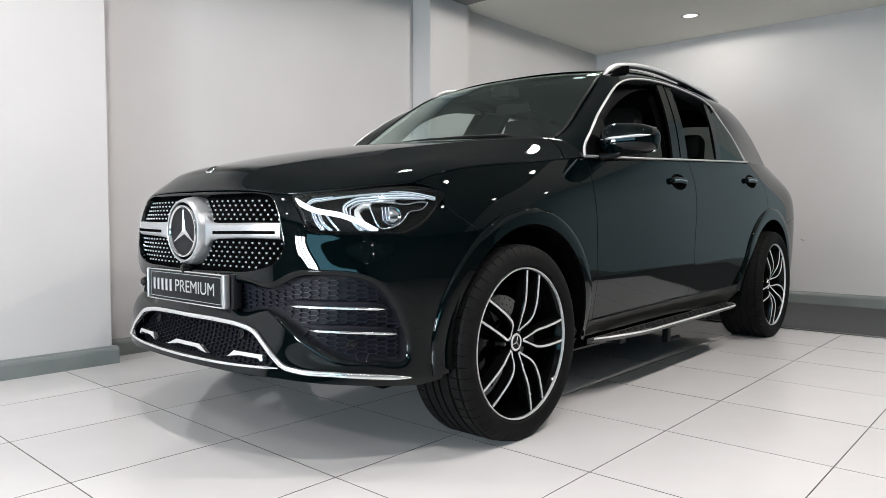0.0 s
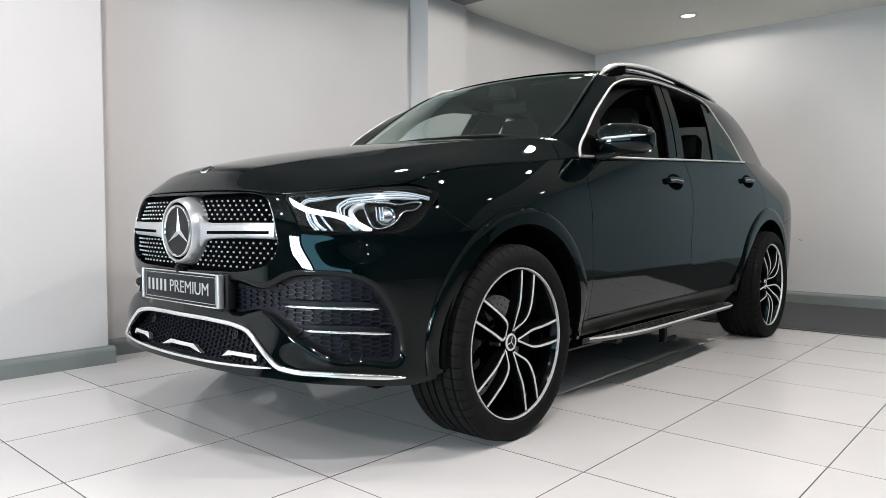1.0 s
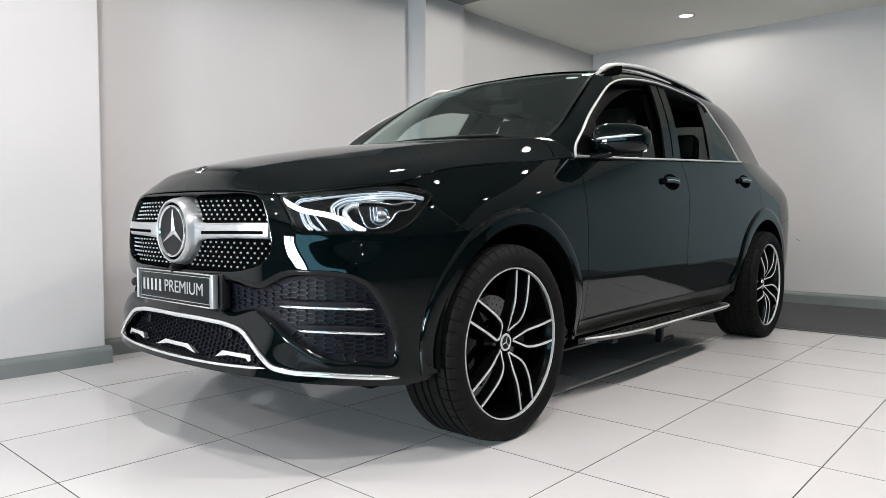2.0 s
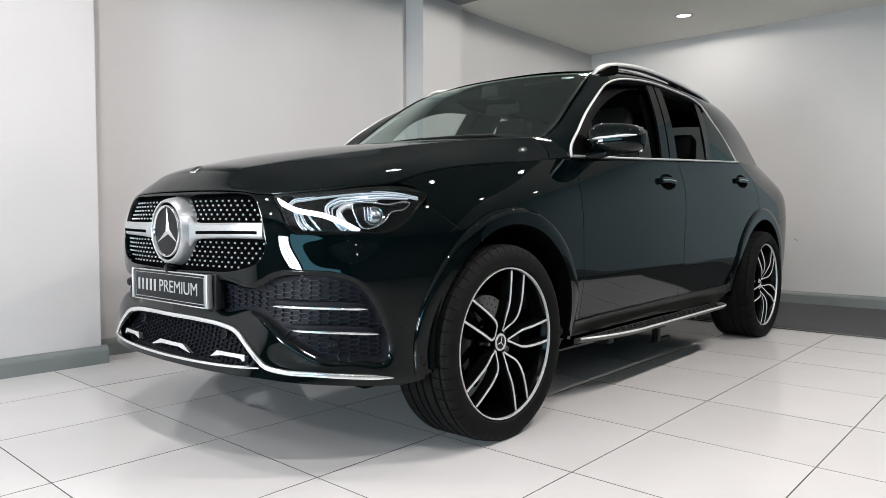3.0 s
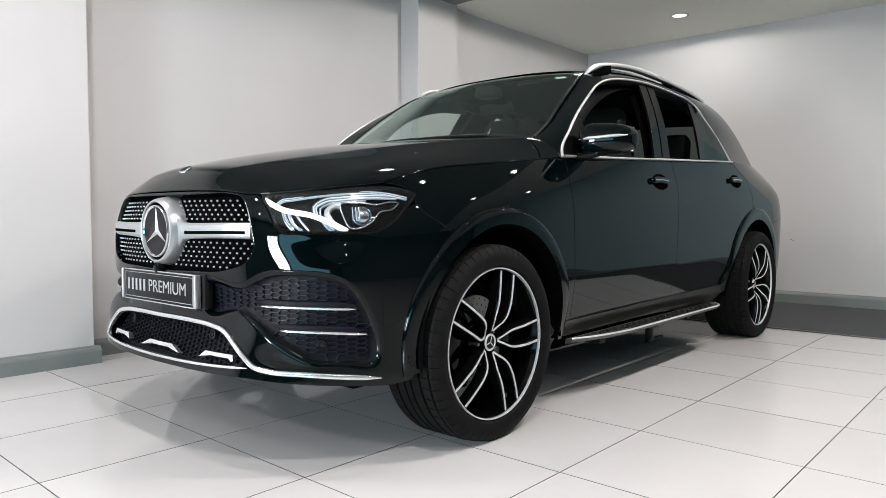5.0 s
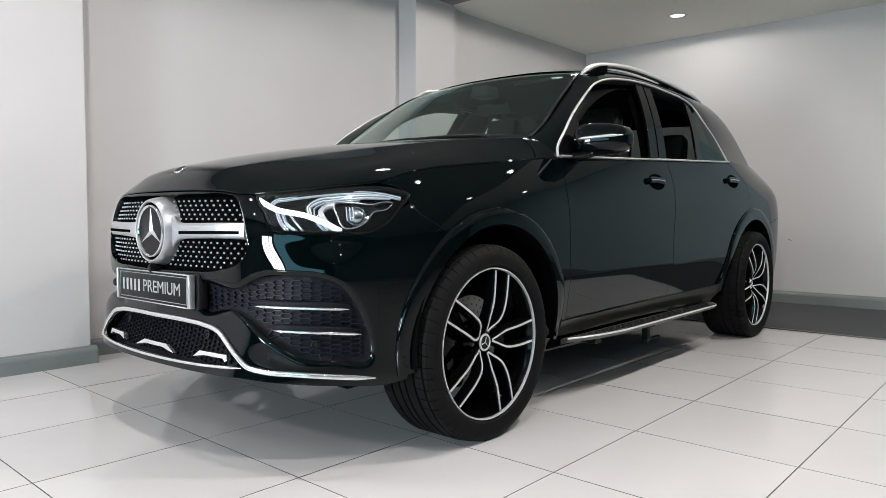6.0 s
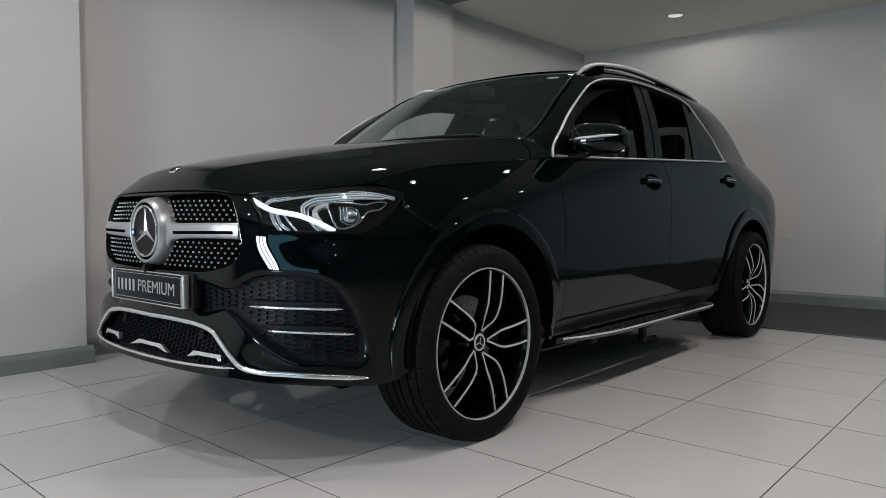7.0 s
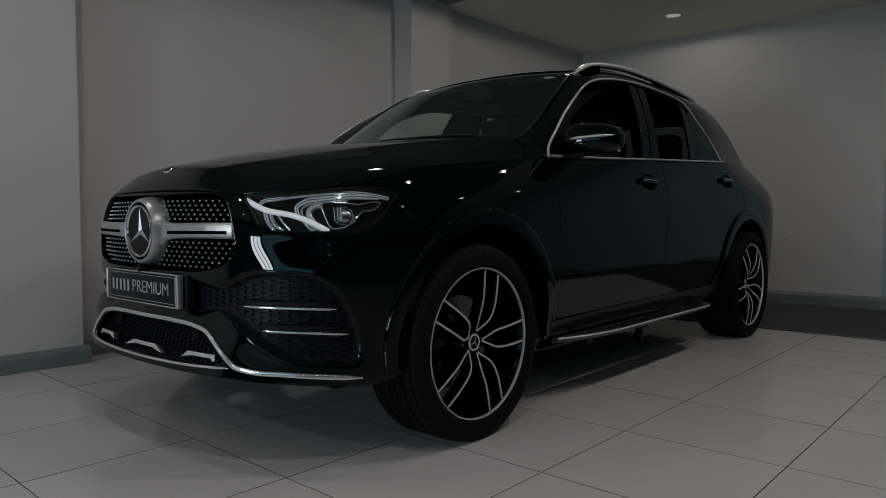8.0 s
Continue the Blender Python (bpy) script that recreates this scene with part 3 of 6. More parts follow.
def surface(surf, a, b, off=0.0, flip=None):
    """Points and normals of surf, moved off along the normal."""
    a, b = np.asarray(a, float), np.asarray(b, float)
    e = 4e-4
    p = surf(a, b)
    n = unit(np.cross(surf(a + e, b) - surf(a - e, b), surf(a, b + e) - surf(a, b - e)))
    n = outward(p, n)
    return p + n * off, n


def smooth_loop(pts, step=0.012, closed=True):
    """A curve through pts (Catmull-Rom), evenly dense."""
    p = np.asarray(pts, float)
    n = len(p)
    out = []
    for i in range(n if closed else n - 1):
        a, b, c, d = (p[(i + k) % n] if closed else p[min(max(i + k, 0), n - 1)] for k in (-1, 0, 1, 2))
        m = max(1, int(np.linalg.norm(c - b) / step))
        t = (np.arange(m) / m)[:, None]
        lb, lc = np.linalg.norm(b - a) + 1e-9, np.linalg.norm(c - b) + 1e-9
        ld = np.linalg.norm(d - c) + 1e-9
        tb = ((c - b) / lc * lb + (b - a) / lb * lc) / (lb + lc) * lc if closed or i > 0 else (c - b)
        tc = ((d - c) / ld * lc + (c - b) / lc * ld) / (lc + ld) * lc if closed or i < n - 2 else (c - b)
        out.append((2 * t**3 - 3 * t**2 + 1) * b + (t**3 - 2 * t**2 + t) * tb + (-2 * t**3 + 3 * t**2) * c + (t**3 - t**2) * tc)
    if not closed:
        out.append(p[-1:])
    return np.concatenate(out)


def straight(pts, step=0.012, closed=True):
    """The polygon pts with its edges cut into short steps."""
    p = np.asarray(pts, float)
    out = []
    for i in range(len(p) if closed else len(p) - 1):
        a, b = p[i], p[(i + 1) % len(p)]
        m = max(1, int(np.linalg.norm(b - a) / step))
        out.append(a + (b - a) * (np.arange(m) / m)[:, None])
    if not closed:
        out.append(p[-1:])
    return np.concatenate(out)


def inside(pts, loop):
    x, y = pts[:, 0][:, None], pts[:, 1][:, None]
    a, b = loop, np.roll(loop, -1, 0)
    hit = ((a[None, :, 1] > y) != (b[None, :, 1] > y)) & (x < (b - a)[None, :, 0] * (y - a[None, :, 1]) / ((b - a)[None, :, 1] + 1e-15) + a[None, :, 0])
    return hit.sum(1) % 2 == 1


def area2(loop):
    a, b = loop, np.roll(loop, -1, 0)
    return 0.5 * np.sum(a[:, 0] * b[:, 1] - b[:, 0] * a[:, 1])


def inset(loop, d):
    """loop moved by d to its inner side (outer loops run counter-clockwise)."""
    t = np.roll(loop, -1, 0) - np.roll(loop, 1, 0)
    t = unit(t)
    return loop + d * np.stack([-t[:, 1], t[:, 0]], -1)


def panel(name, surf, outer, material_, parent, holes=(), res=0.022, depth=0.016, off=0.0, gap=0.0024, label="", rim=0.0022):
    """A sheet cut out of a surface: its face follows surf inside the outer loop and outside the holes, with edges folded in."""
    loops = [outer if area2(outer) > 0 else outer[::-1]] + [h if area2(h) < 0 else h[::-1] for h in holes]
    loops = [inset(q, gap) for q in loops]
    allp = np.concatenate(loops)
    lo, hi = allp.min(0), allp.max(0)
    gx, gy = np.meshgrid(np.arange(lo[0] + res / 2, hi[0], res), np.arange(lo[1] + res / 2, hi[1], res))
    g = np.stack([gx.ravel(), gy.ravel()], -1)
    keep = inside(g, loops[0])
    for h in loops[1:]:
        keep &= ~inside(g, h)
    g = g[keep]
    if len(g):
        near = np.zeros(len(g), bool)
        for k in range(0, len(g), 2000):
            near[k:k + 2000] = (((g[k:k + 2000, None] - allp[None]) ** 2).sum(-1).min(1) < (0.55 * res) ** 2)
        g = g[~near]
    pts = np.concatenate([allp, g])
    edges, base = [], 0
    for q in loops:
        edges += [(base + i, base + (i + 1) % len(q)) for i in range(len(q))]
        base += len(q)
    vs, _, fs, *_ = delaunay_2d_cdt([Vector(map(float, p)) for p in pts], edges, [], 0, 1e-7)
    v2 = np.array([tuple(v) for v in vs])
    tri = np.array([f for f in fs if len(f) == 3])
    cen = v2[tri].mean(1)
    ok = inside(cen, loops[0])
    for h in loops[1:]:
        ok &= ~inside(cen, h)
    tri = tri[ok]
    p3, n3 = surface(surf, v2[:, 0], v2[:, 1], off)
    fn = np.cross(p3[tri[:, 1]] - p3[tri[:, 0]], p3[tri[:, 2]] - p3[tri[:, 0]])
    if ((fn * n3[tri[:, 0]]).sum(1) < 0).mean() > 0.5:
        tri = tri[:, ::-1]
    verts, norms, faces = list(p3), list(n3), [tuple(t) for t in tri]
    if depth:
        for q in loops:
            c, n = surface(surf, q[:, 0], q[:, 1], off)
            t = unit(np.roll(c, -1, 0) - np.roll(c, 1, 0))
            o = np.cross(t, n)
            ahead, _ = surface(surf, *(inset(q, 1e-3)).T, off)
            o = unit(o * np.where(((ahead - c) * o).sum(-1, keepdims=True) > 0, -1, 1))
            rings = [(c, unit(n * 0.9 + o * 0.3)), (c + o * rim * 0.6 - n * rim * 0.5, unit(n + o)), (c + o * rim - n * rim * 1.6, o), (c + o * rim - n * depth, o)]
            idx = []
            for pp, nn in rings:
                idx.append(np.arange(len(verts), len(verts) + len(q)))
                verts += list(pp)
                norms += list(nn)
            for r0, r1 in zip(idx[:-1], idx[1:]):
                for i in range(len(q)):
                    j = (i + 1) % len(q)
                    f = (r0[i], r0[j], r1[j], r1[i])
                    va, vb, vc = verts[f[0]], verts[f[1]], verts[f[2]]
                    if np.dot(np.cross(vb - va, vc - va), norms[f[2]]) < 0:
                        f = f[::-1]
                    faces.append(f)
    return put(name, verts, faces, material_, parent, label, True, norms)


def sheet(name, surf, us, vs, material_, parent, off=0.0, label="", solid=0.0):
    """A rectangular grid of a surface; solid gives it a back."""
    u, v = np.meshgrid(us, vs, indexing="ij")
    p, n = surface(surf, u, v, off)
    a, b = len(us), len(vs)
    i, j = np.meshgrid(np.arange(a - 1), np.arange(b - 1), indexing="ij")
    f = np.stack([i * b + j, (i + 1) * b + j, (i + 1) * b + j + 1, i * b + j + 1], -1).reshape(-1, 4)
    p, n = p.reshape(-1, 3), n.reshape(-1, 3)
    fn = np.cross(p[f[:, 1]] - p[f[:, 0]], p[f[:, 2]] - p[f[:, 0]])
    if ((fn * n[f[:, 0]]).sum(1) < 0).mean() > 0.5:
        f = f[:, ::-1]
    verts, norms, faces = list(p), list(n), [tuple(q) for q in f]
    if solid:
        k = len(verts)
        verts += list(p - n * solid)
        norms += list(-n)
        faces += [tuple(x + k for x in q[::-1]) for q in faces]
        ring = [(i_ * b) for i_ in range(a)] + [(a - 1) * b + j_ for j_ in range(1, b)] + [i_ * b + b - 1 for i_ in range(a - 2, -1, -1)] + [j_ for j_ in range(b - 2, 0, -1)]
        faces += [(ring[m], ring[(m + 1) % len(ring)], ring[(m + 1) % len(ring)] + k, ring[m] + k) for m in range(len(ring))]
    return put(name, verts, faces, material_, parent, label, True, norms)


def sweep(name, pts, normals, section, material_, parent, label="", closed=False, taper=0.0):
    """A bar of the given (across, out) section along pts; taper: share of its length over which the ends grow thin."""
    p, n = np.asarray(pts, float), unit(np.asarray(normals, float))
    t = np.roll(p, -1, 0) - np.roll(p, 1, 0)
    if not closed:
        t[0], t[-1] = p[1] - p[0], p[-1] - p[-2]
    t = unit(t)
    b = unit(np.cross(n, t))
    n = np.cross(t, b)
    m, k = len(section), len(p)
    verts = []
    for i in range(k):
        w = i / (k - 1)
        g = 1.0 if not taper else min(1.0, 0.25 + 0.75 * min(w, 1 - w) / taper)
        verts += [p[i] + b[i] * x * g + n[i] * y * g for x, y in section]
    faces = []
    for i in range(k if closed else k - 1):
        q = (i + 1) % k
        faces += [(i * m + j, i * m + (j + 1) % m, q * m + (j + 1) % m, q * m + j) for j in range(m)]
    if not closed:
        faces += [tuple(range(m))[::-1], tuple(range((k - 1) * m, k * m))]
    bm = bmesh.new()
    bv = [bm.verts.new(v) for v in verts]
    for f in faces:
        bm.faces.new([bv[x] for x in f])
    return part(name, bm, material_, parent, label, True, 50)


def rounded(w, h, r=0.3, n=3):
    """A rounded rectangle section, w across and h out."""
    r = min(w, h) * r
    out = []
    for cx, cy, a0 in ((w / 2 - r, h / 2 - r, 0), (-w / 2 + r, h / 2 - r, 90), (-w / 2 + r, -h / 2 + r, 180), (w / 2 - r, -h / 2 + r, 270)):
        out += [(cx + r * math.cos(radians(a0 + 90 * i / n)), cy + r * math.sin(radians(a0 + 90 * i / n))) for i in range(n + 1)]
    return out


def on_skin(pts, off=0.0, step=0.012, closed=False, smooth=True, sg=1):
    q = smooth_loop(pts, step, closed) if smooth else straight(pts, step, closed)
    return surface(skin, q[:, 0] * sg, q[:, 1], off)


def mirrored(half):
    """A loop over both sides from its left half, which runs from the centre line to the centre line."""
    h = np.asarray(half, float)
    m = h[::-1] * (-1, 1)
    keep = np.abs(m[:, 0]) > 1e-6
    return np.concatenate([h, m[keep]])


def arch(cx, cz, r, a0, a1, n=40):
    a = np.radians(np.linspace(a0, a1, n))
    return np.stack([s_of_x(cx + r * np.cos(a)), cz + r * np.sin(a)], -1)


def lip(s):
    """Lower edge of the front bumper."""
    return np.interp(np.abs(s), (0, 0.52, 0.74, 0.98, 1.075), (0.318, 0.318, 0.303, 0.286, 0.297))


FA, RA = (-0.065, 0.39), (-3.095, 0.385)
WHEEL_R = 0.455

# ---- front bumper, grille, intakes ----
GRILLE = [(0, 0.938), (0.25, 0.938), (0.40, 0.936), (0.448, 0.925), (0.484, 0.885), (0.506, 0.836), (0.522, 0.775), (0.512, 0.728), (0.484, 0.699), (0.416, 0.677), (0.2, 0.663), (0, 0.660)]
LOWER = [(0, 0.478), (0.2, 0.476), (0.323, 0.468), (0.39, 0.452), (0.438, 0.418), (0.492, 0.372), (0.47, 0.361), (0.25, 0.350), (0, 0.350)]
HEADLAMP = [(0.533, 0.927), (0.578, 0.868), (0.610, 0.818), (0.640, 0.807), (0.734, 0.804), (0.846, 0.802), (0.945, 0.803), (1.004, 0.830), (1.08, 0.898), (1.117, 0.938), (1.07, 0.955), (0.996, 0.964), (0.89, 0.960),
            (0.779, 0.950), (0.641, 0.939)]
SPLIT = [(1.223, 0.819), (1.188, 0.841), (1.144, 0.865), (1.105, 0.905)]
_lo = np.array([(s, lip(s)) for s in np.linspace(0, 1.075, 60)])
_half = np.concatenate([_lo, arch(*FA, WHEEL_R, -10, 56)[1:], straight(SPLIT, closed=False)[1:],
                        straight([(1.078, 0.893), (1.004, 0.826), (0.945, 0.799), (0.734, 0.800), (0.638, 0.803), (0.606, 0.816), (0.574, 0.868), (0.529, 0.928), (0.515, 0.932), (0.46, 0.934), (0.40, 0.943),
                                  (0.28, 0.947), (0.15, 0.949), (0, 0.949)], closed=False)])
_grille_loop = mirrored(smooth_loop(GRILLE, closed=False))
_intake_loop = smooth_loop(INTAKE)
_lower_loop = mirrored(smooth_loop(LOWER, closed=False))
panel("front_bumper", skin, mirrored(_half), PAINT, car, [_grille_loop, _intake_loop, _intake_loop * (-1, 1), _lower_loop], depth=0.035, res=0.0065)


def stuff_mesh(name, pieces, material_, parent, label="", smooth=False):
    """Many small pieces (points, faces) joined into one mesh."""
    vs, fs = [], []
    for v, f in pieces:
        k = len(vs)
        vs += list(v)
        fs += [tuple(x + k for x in q) for q in f]
    return put(name, vs, fs, material_, parent, label, smooth)


def rib(a, b, na, nb, w, h):
    """A short ridge from a to b standing h along the normals."""
    t = unit(b - a)
    out = []
    for p, n in ((a, na), (b, nb)):
        side = unit(np.cross(n, t)) * w / 2
        out += [p + side, p - side, p - side * 0.5 + n * h, p + side * 0.5 + n * h]
    return out, [(0, 1, 5, 4), (1, 2, 6, 5), (2, 3, 7, 6), (3, 0, 4, 7), (0, 3, 2, 1), (4, 5, 6, 7)]


def honeycomb(loop, cw, ch, off, w, h):
    """Ridges of a flat six-sided mesh inside a loop on the skin."""
    lo, hi = loop.min(0), loop.max(0)
    segs = []
    for c in range(int((hi[0] - lo[0]) / (0.75 * cw)) + 2):
        for r in range(int((hi[1] - lo[1]) / ch) + 2):
            x, z = lo[0] + c * 0.75 * cw, lo[1] + (r + 0.5 * (c % 2)) * ch
            segs += [((x - cw / 4, z + ch / 2), (x + cw / 4, z + ch / 2)), ((x + cw / 4, z + ch / 2), (x + cw / 2, z)), ((x + cw / 2, z), (x + cw / 4, z - ch / 2))]
    segs = np.array(segs)
    small = inset(loop if area2(loop) > 0 else loop[::-1], 0.004)
    segs = segs[inside(segs[:, 0], small) & inside(segs[:, 1], small)]
    a, na = surface(skin, segs[:, 0, 0], segs[:, 0, 1], off)
    b, nb = surface(skin, segs[:, 1, 0], segs[:, 1, 1], off)
    return [rib(a[i], b[i], na[i], nb[i], w, h) for i in range(len(a))]


grille = panel("grille", skin, _grille_loop, BLACKOUT, car, off=-0.034, depth=0, gap=-0.006, label="black radiator grille set with silver studs")
# studs in staggered rows and the thin webs between them
_studs, _webs = [], []
_gl = inset(_grille_loop if area2(_grille_loop) > 0 else _grille_loop[::-1], 0.008)
_PITCH, _ROW = 0.0335, 0.0170
_pos = [((c + 0.5 * (r % 2)) * _PITCH, 0.664 + r * _ROW) for r in range(17) for c in range(-17, 18)]
_pos = np.array([q for q in _pos if not (abs(q[1] - 0.806) < 0.033 and abs(q[0]) > 0.05) and math.hypot(q[0], q[1] - 0.80) > 0.135])
_pos = _pos[inside(_pos, _gl)]
_pp, _nn = surface(skin, _pos[:, 0], _pos[:, 1], -0.022)
_ring = [(math.cos(2 * math.pi * i / 8), math.sin(2 * math.pi * i / 8)) for i in range(8)]
for p, n in zip(_pp, _nn):
    t = unit(np.cross(n, np.array([0, 0, 1.0])))
    u = np.cross(n, t)
    v = [p + (t * a + u * b) * 0.0038 for a, b in _ring] + [p + n * 0.003 + (t * a + u * b) * 0.0034 for a, b in _ring] + [p + n * 0.0050 + (t * a + u * b) * 0.002 for a, b in _ring]
    f = [(i, (i + 1) % 8, 8 + (i + 1) % 8, 8 + i) for i in range(8)] + [(8 + i, 8 + (i + 1) % 8, 16 + (i + 1) % 8, 16 + i) for i in range(8)] + [tuple(range(16, 24))]
    _studs.append((v, f))
tagged(stuff_mesh("stud", _studs, STUD, grille, "small silver grille studs", True), kind="stuff")
for q in _pos:
    for d in ((_PITCH / 2, _ROW), (-_PITCH / 2, _ROW)):
        e = q + d
        if inside(e[None], _gl)[0] and not (abs(e[1] - 0.806) < 0.033):
            a, na = surface(skin, q[0], q[1], -0.032)
            b, nb = surface(skin, e[0], e[1], -0.032)
            _webs.append(rib(a, b, na, nb, 0.0022, 0.004))
tagged(stuff_mesh("web", _webs, GLOSS_BLACK, grille), kind="stuff")
# the bright bar, its slot and the round badge
for sg in (1, -1):
    q = smooth_loop([(0.096, 0.803), (0.13, 0.804), (0.2, 0.806), (0.35, 0.809), (0.507, 0.810)], 0.012, False)
    c, n = surface(skin, q[:, 0] * sg, q[:, 1], 0.0)
    c = c + n * np.interp(q[:, 0], (0.096, 0.20, 0.40, 0.507), (-0.022, -0.004, 0.0, -0.016))[:, None]
    # the bar widens into the badge
    h = spline((0.096, 0.12, 0.145, 0.18, 0.23, 0.507), (0.142, 0.106, 0.077, 0.061, 0.056, 0.056))(q[:, 0])
    up = np.array([0, 0, 1.0])
    sec = rounded(0.056, 0.030, 0.4)
    vv = np.concatenate([c[i] + np.outer([x / 0.056 * h[i] for x, _ in sec], up) + np.outer([y for _, y in sec], n[i]) for i in range(len(c))])
    m, k = len(sec), len(c)
    bm = bmesh.new()
    bv = [bm.verts.new(v) for v in vv]
    for i in range(k - 1):
        for j in range(m):
            bm.faces.new([bv[x] for x in (i * m + j, i * m + (j + 1) % m, (i + 1) * m + (j + 1) % m, (i + 1) * m + j)])
    bm.faces.new(bv[:m])
    bm.faces.new(bv[-m:])
    bar = part("grille_bar", bm, SATIN, grille, "satin silver bar", sharp=50)
    q = smooth_loop([(0.19, 0.800), (0.35, 0.802), (0.488, 0.803)], 0.012, False)
    c, n = surface(skin, q[:, 0] * sg, q[:, 1], 0.0)
    c = c + n * (0.0155 + np.interp(q[:, 0], (0.096, 0.20, 0.40, 0.507), (-0.022, -0.004, 0.0, -0.016)))[:, None]
    sweep("slot", c, n, rounded(0.011, 0.004), BLACKOUT, bar)
_nose = skin(0.0, 0.80) + np.array([0, 0, 0.003])
_tilt = Matrix.Translation(Vector(_nose)) @ Matrix.Rotation(radians(90), 4, "Y") @ Matrix.Rotation(radians(90), 4, "Z")


def placed(bm, m):
    bm.transform(m)
    return bm


badge = part("badge", placed(lathe_bm([(0.131, -0.055), (0.1295, -0.035), (0.127, -0.018), (0.1235, 0.000), (0.119, 0.013), (0.115, 0.0185), (0.111, 0.0195), (0.1085, 0.018), (0.108, 0.005)], 72), _tilt), SATIN, car, "round satin silver badge surround")
part("badge_ring", placed(lathe_bm([(0.0985, -0.002), (0.0985, 0.017), (0.0965, 0.0205), (0.0925, 0.0205), (0.089, 0.016), (0.0885, -0.002)], 72), _tilt), CHROME, badge, "chrome ring")
part("badge_groove", placed(lathe_bm([(0.095, 0.010), (0.109, 0.010), (0.109, 0.0)], 72), _tilt), BLACKOUT, badge)
part("badge_disc", placed(lathe_bm([(0.0, 0.010), (0.0895, 0.010), (0.0895, -0.002)], 64), _tilt), PLASTIC, badge, "dark glass disc")
bm = bmesh.new()
for k in range(3):
    a = radians(90 + 120 * k)
    d, q = Vector((math.cos(a), math.sin(a), 0)), Vector((-math.sin(a), math.cos(a), 0))
    v = [bm.verts.new(x) for x in (Vector((0, 0, 0.019)), d * 0.018 + q * 0.0135 * 0 + Vector((0, 0, 0.034)), d * 0.089 + Vector((0, 0, 0.014)))]
    e1 = bm.verts.new(Vector((math.cos(a + radians(60)), math.sin(a + radians(60)), 0)) * 0.0115 + Vector((0, 0, 0.0105)))
    e2 = bm.verts.new(Vector((math.cos(a - radians(60)), math.sin(a - radians(60)), 0)) * 0.0115 + Vector((0, 0, 0.0105)))
    bm.faces.new((v[0], v[2], e1))
    bm.faces.new((v[0], e2, v[2]))
    bm.verts.remove(v[1])
part("badge_spokes", placed(bm, _tilt), SATIN, badge, "three tapering chrome arms", smooth=False)
part("camera_eye", placed(lathe_bm([(0.0, 0.022), (0.012, 0.020), (0.018, 0.012), (0.020, -0.02)], 20), Matrix.Translation(Vector(skin(0.0, 0.664))) @ Matrix.Rotation(radians(90), 4, "Y")), GLOSS_BLACK, car)

# bright bead along the grille's edge
for sg in (1, -1):
    c, n = on_skin([(0.470, 0.912), (0.498, 0.865), (0.516, 0.812), (0.527, 0.765)], 0.0, sg=sg)
    sweep("grille_bead", c, n, rounded(0.004, 0.004), CHROME, grille, taper=0.3)

# lower grille, side intakes
low = panel("lower_grille", skin, _lower_loop, MESH_BLACK, car, off=-0.040, depth=0, gap=-0.008)
tagged(stuff_mesh("mesh_ridge", honeycomb(_lower_loop, 0.034, 0.0150, -0.040, 0.0035, 0.008), MESH_BLACK, low), kind="stuff")
for sg in (1, -1):
    lp = _intake_loop * (sg, 1)
    it = panel("side_intake", skin, lp, MESH_BLACK, car, off=-0.026, depth=0, gap=-0.006, label="black honeycomb air intake")
    tagged(stuff_mesh("mesh_ridge", honeycomb(lp, 0.046, 0.0165, -0.026, 0.0034, 0.009), LIT_RIDGE, it), kind="stuff")
    for a, b in (((0.543, 0.556), (0.872, 0.549)), ((0.622, 0.479), (0.912, 0.463))):
        c, n = on_skin([a, ((a[0] + b[0]) / 2, (a[1] + b[1]) / 2 + 0.002), b], -0.004, sg=sg)
        sweep("blade", c, n, rounded(0.009, 0.012), BRIGHT, it, "chrome blade", taper=0.08)
        c, n = on_skin([(a[0] - 0.03, a[1] + 0.014), ((a[0] + b[0]) / 2, (a[1] + b[1]) / 2 + 0.014), (b[0], b[1] + 0.012)], -0.010, sg=sg)
        sweep("blade_root", c, n, rounded(0.026, 0.024, 0.4), MESH_BLACK, it, taper=0.15)
    p, n = surface(skin, 0.76 * sg, 0.432, -0.014)
    m = Matrix.Translation(Vector(p)) @ Vector(n).to_track_quat("Z", "Y").to_matrix().to_4x4()
    part("parking_sensor", placed(lathe_bm([(0.0, 0.004), (0.007, 0.004), (0.0075, 0.0), (0.010, 0.001), (0.012, 0.005), (0.015, 0.004), (0.016, -0.012)], 20), m), PLASTIC, it)
    p, n = surface(skin, 0.30 * sg, 0.445, -0.026)
    m = Matrix.Translation(Vector(p)) @ Vector(n).to_track_quat("Z", "Y").to_matrix().to_4x4()
    part("parking_sensor", placed(lathe_bm([(0.0, 0.004), (0.007, 0.004), (0.0075, 0.0), (0.010, 0.001), (0.012, 0.005), (0.017, 0.004), (0.019, -0.016)], 20), m), PLASTIC, low)

# chrome wing above the lower grille, running out along the lip
_wing = [(0, 0.487), (0.2, 0.485), (0.323, 0.478), (0.40, 0.462), (0.452, 0.426), (0.505, 0.383), (0.540, 0.358), (0.590, 0.347), (0.70, 0.340), (0.82, 0.330), (0.955, 0.317)]
_wq = np.concatenate([smooth_loop([(-a, b) for a, b in _wing[::-1]], 0.012, False)[:-1], smooth_loop(_wing, 0.012, False)])
c, n = surface(skin, _wq[:, 0], _wq[:, 1], 0.004)
sweep("chrome_wing", c, n, rounded(0.017, 0.012, 0.4), BRIGHT, car, "chrome strip along the lower bumper", taper=0.03)
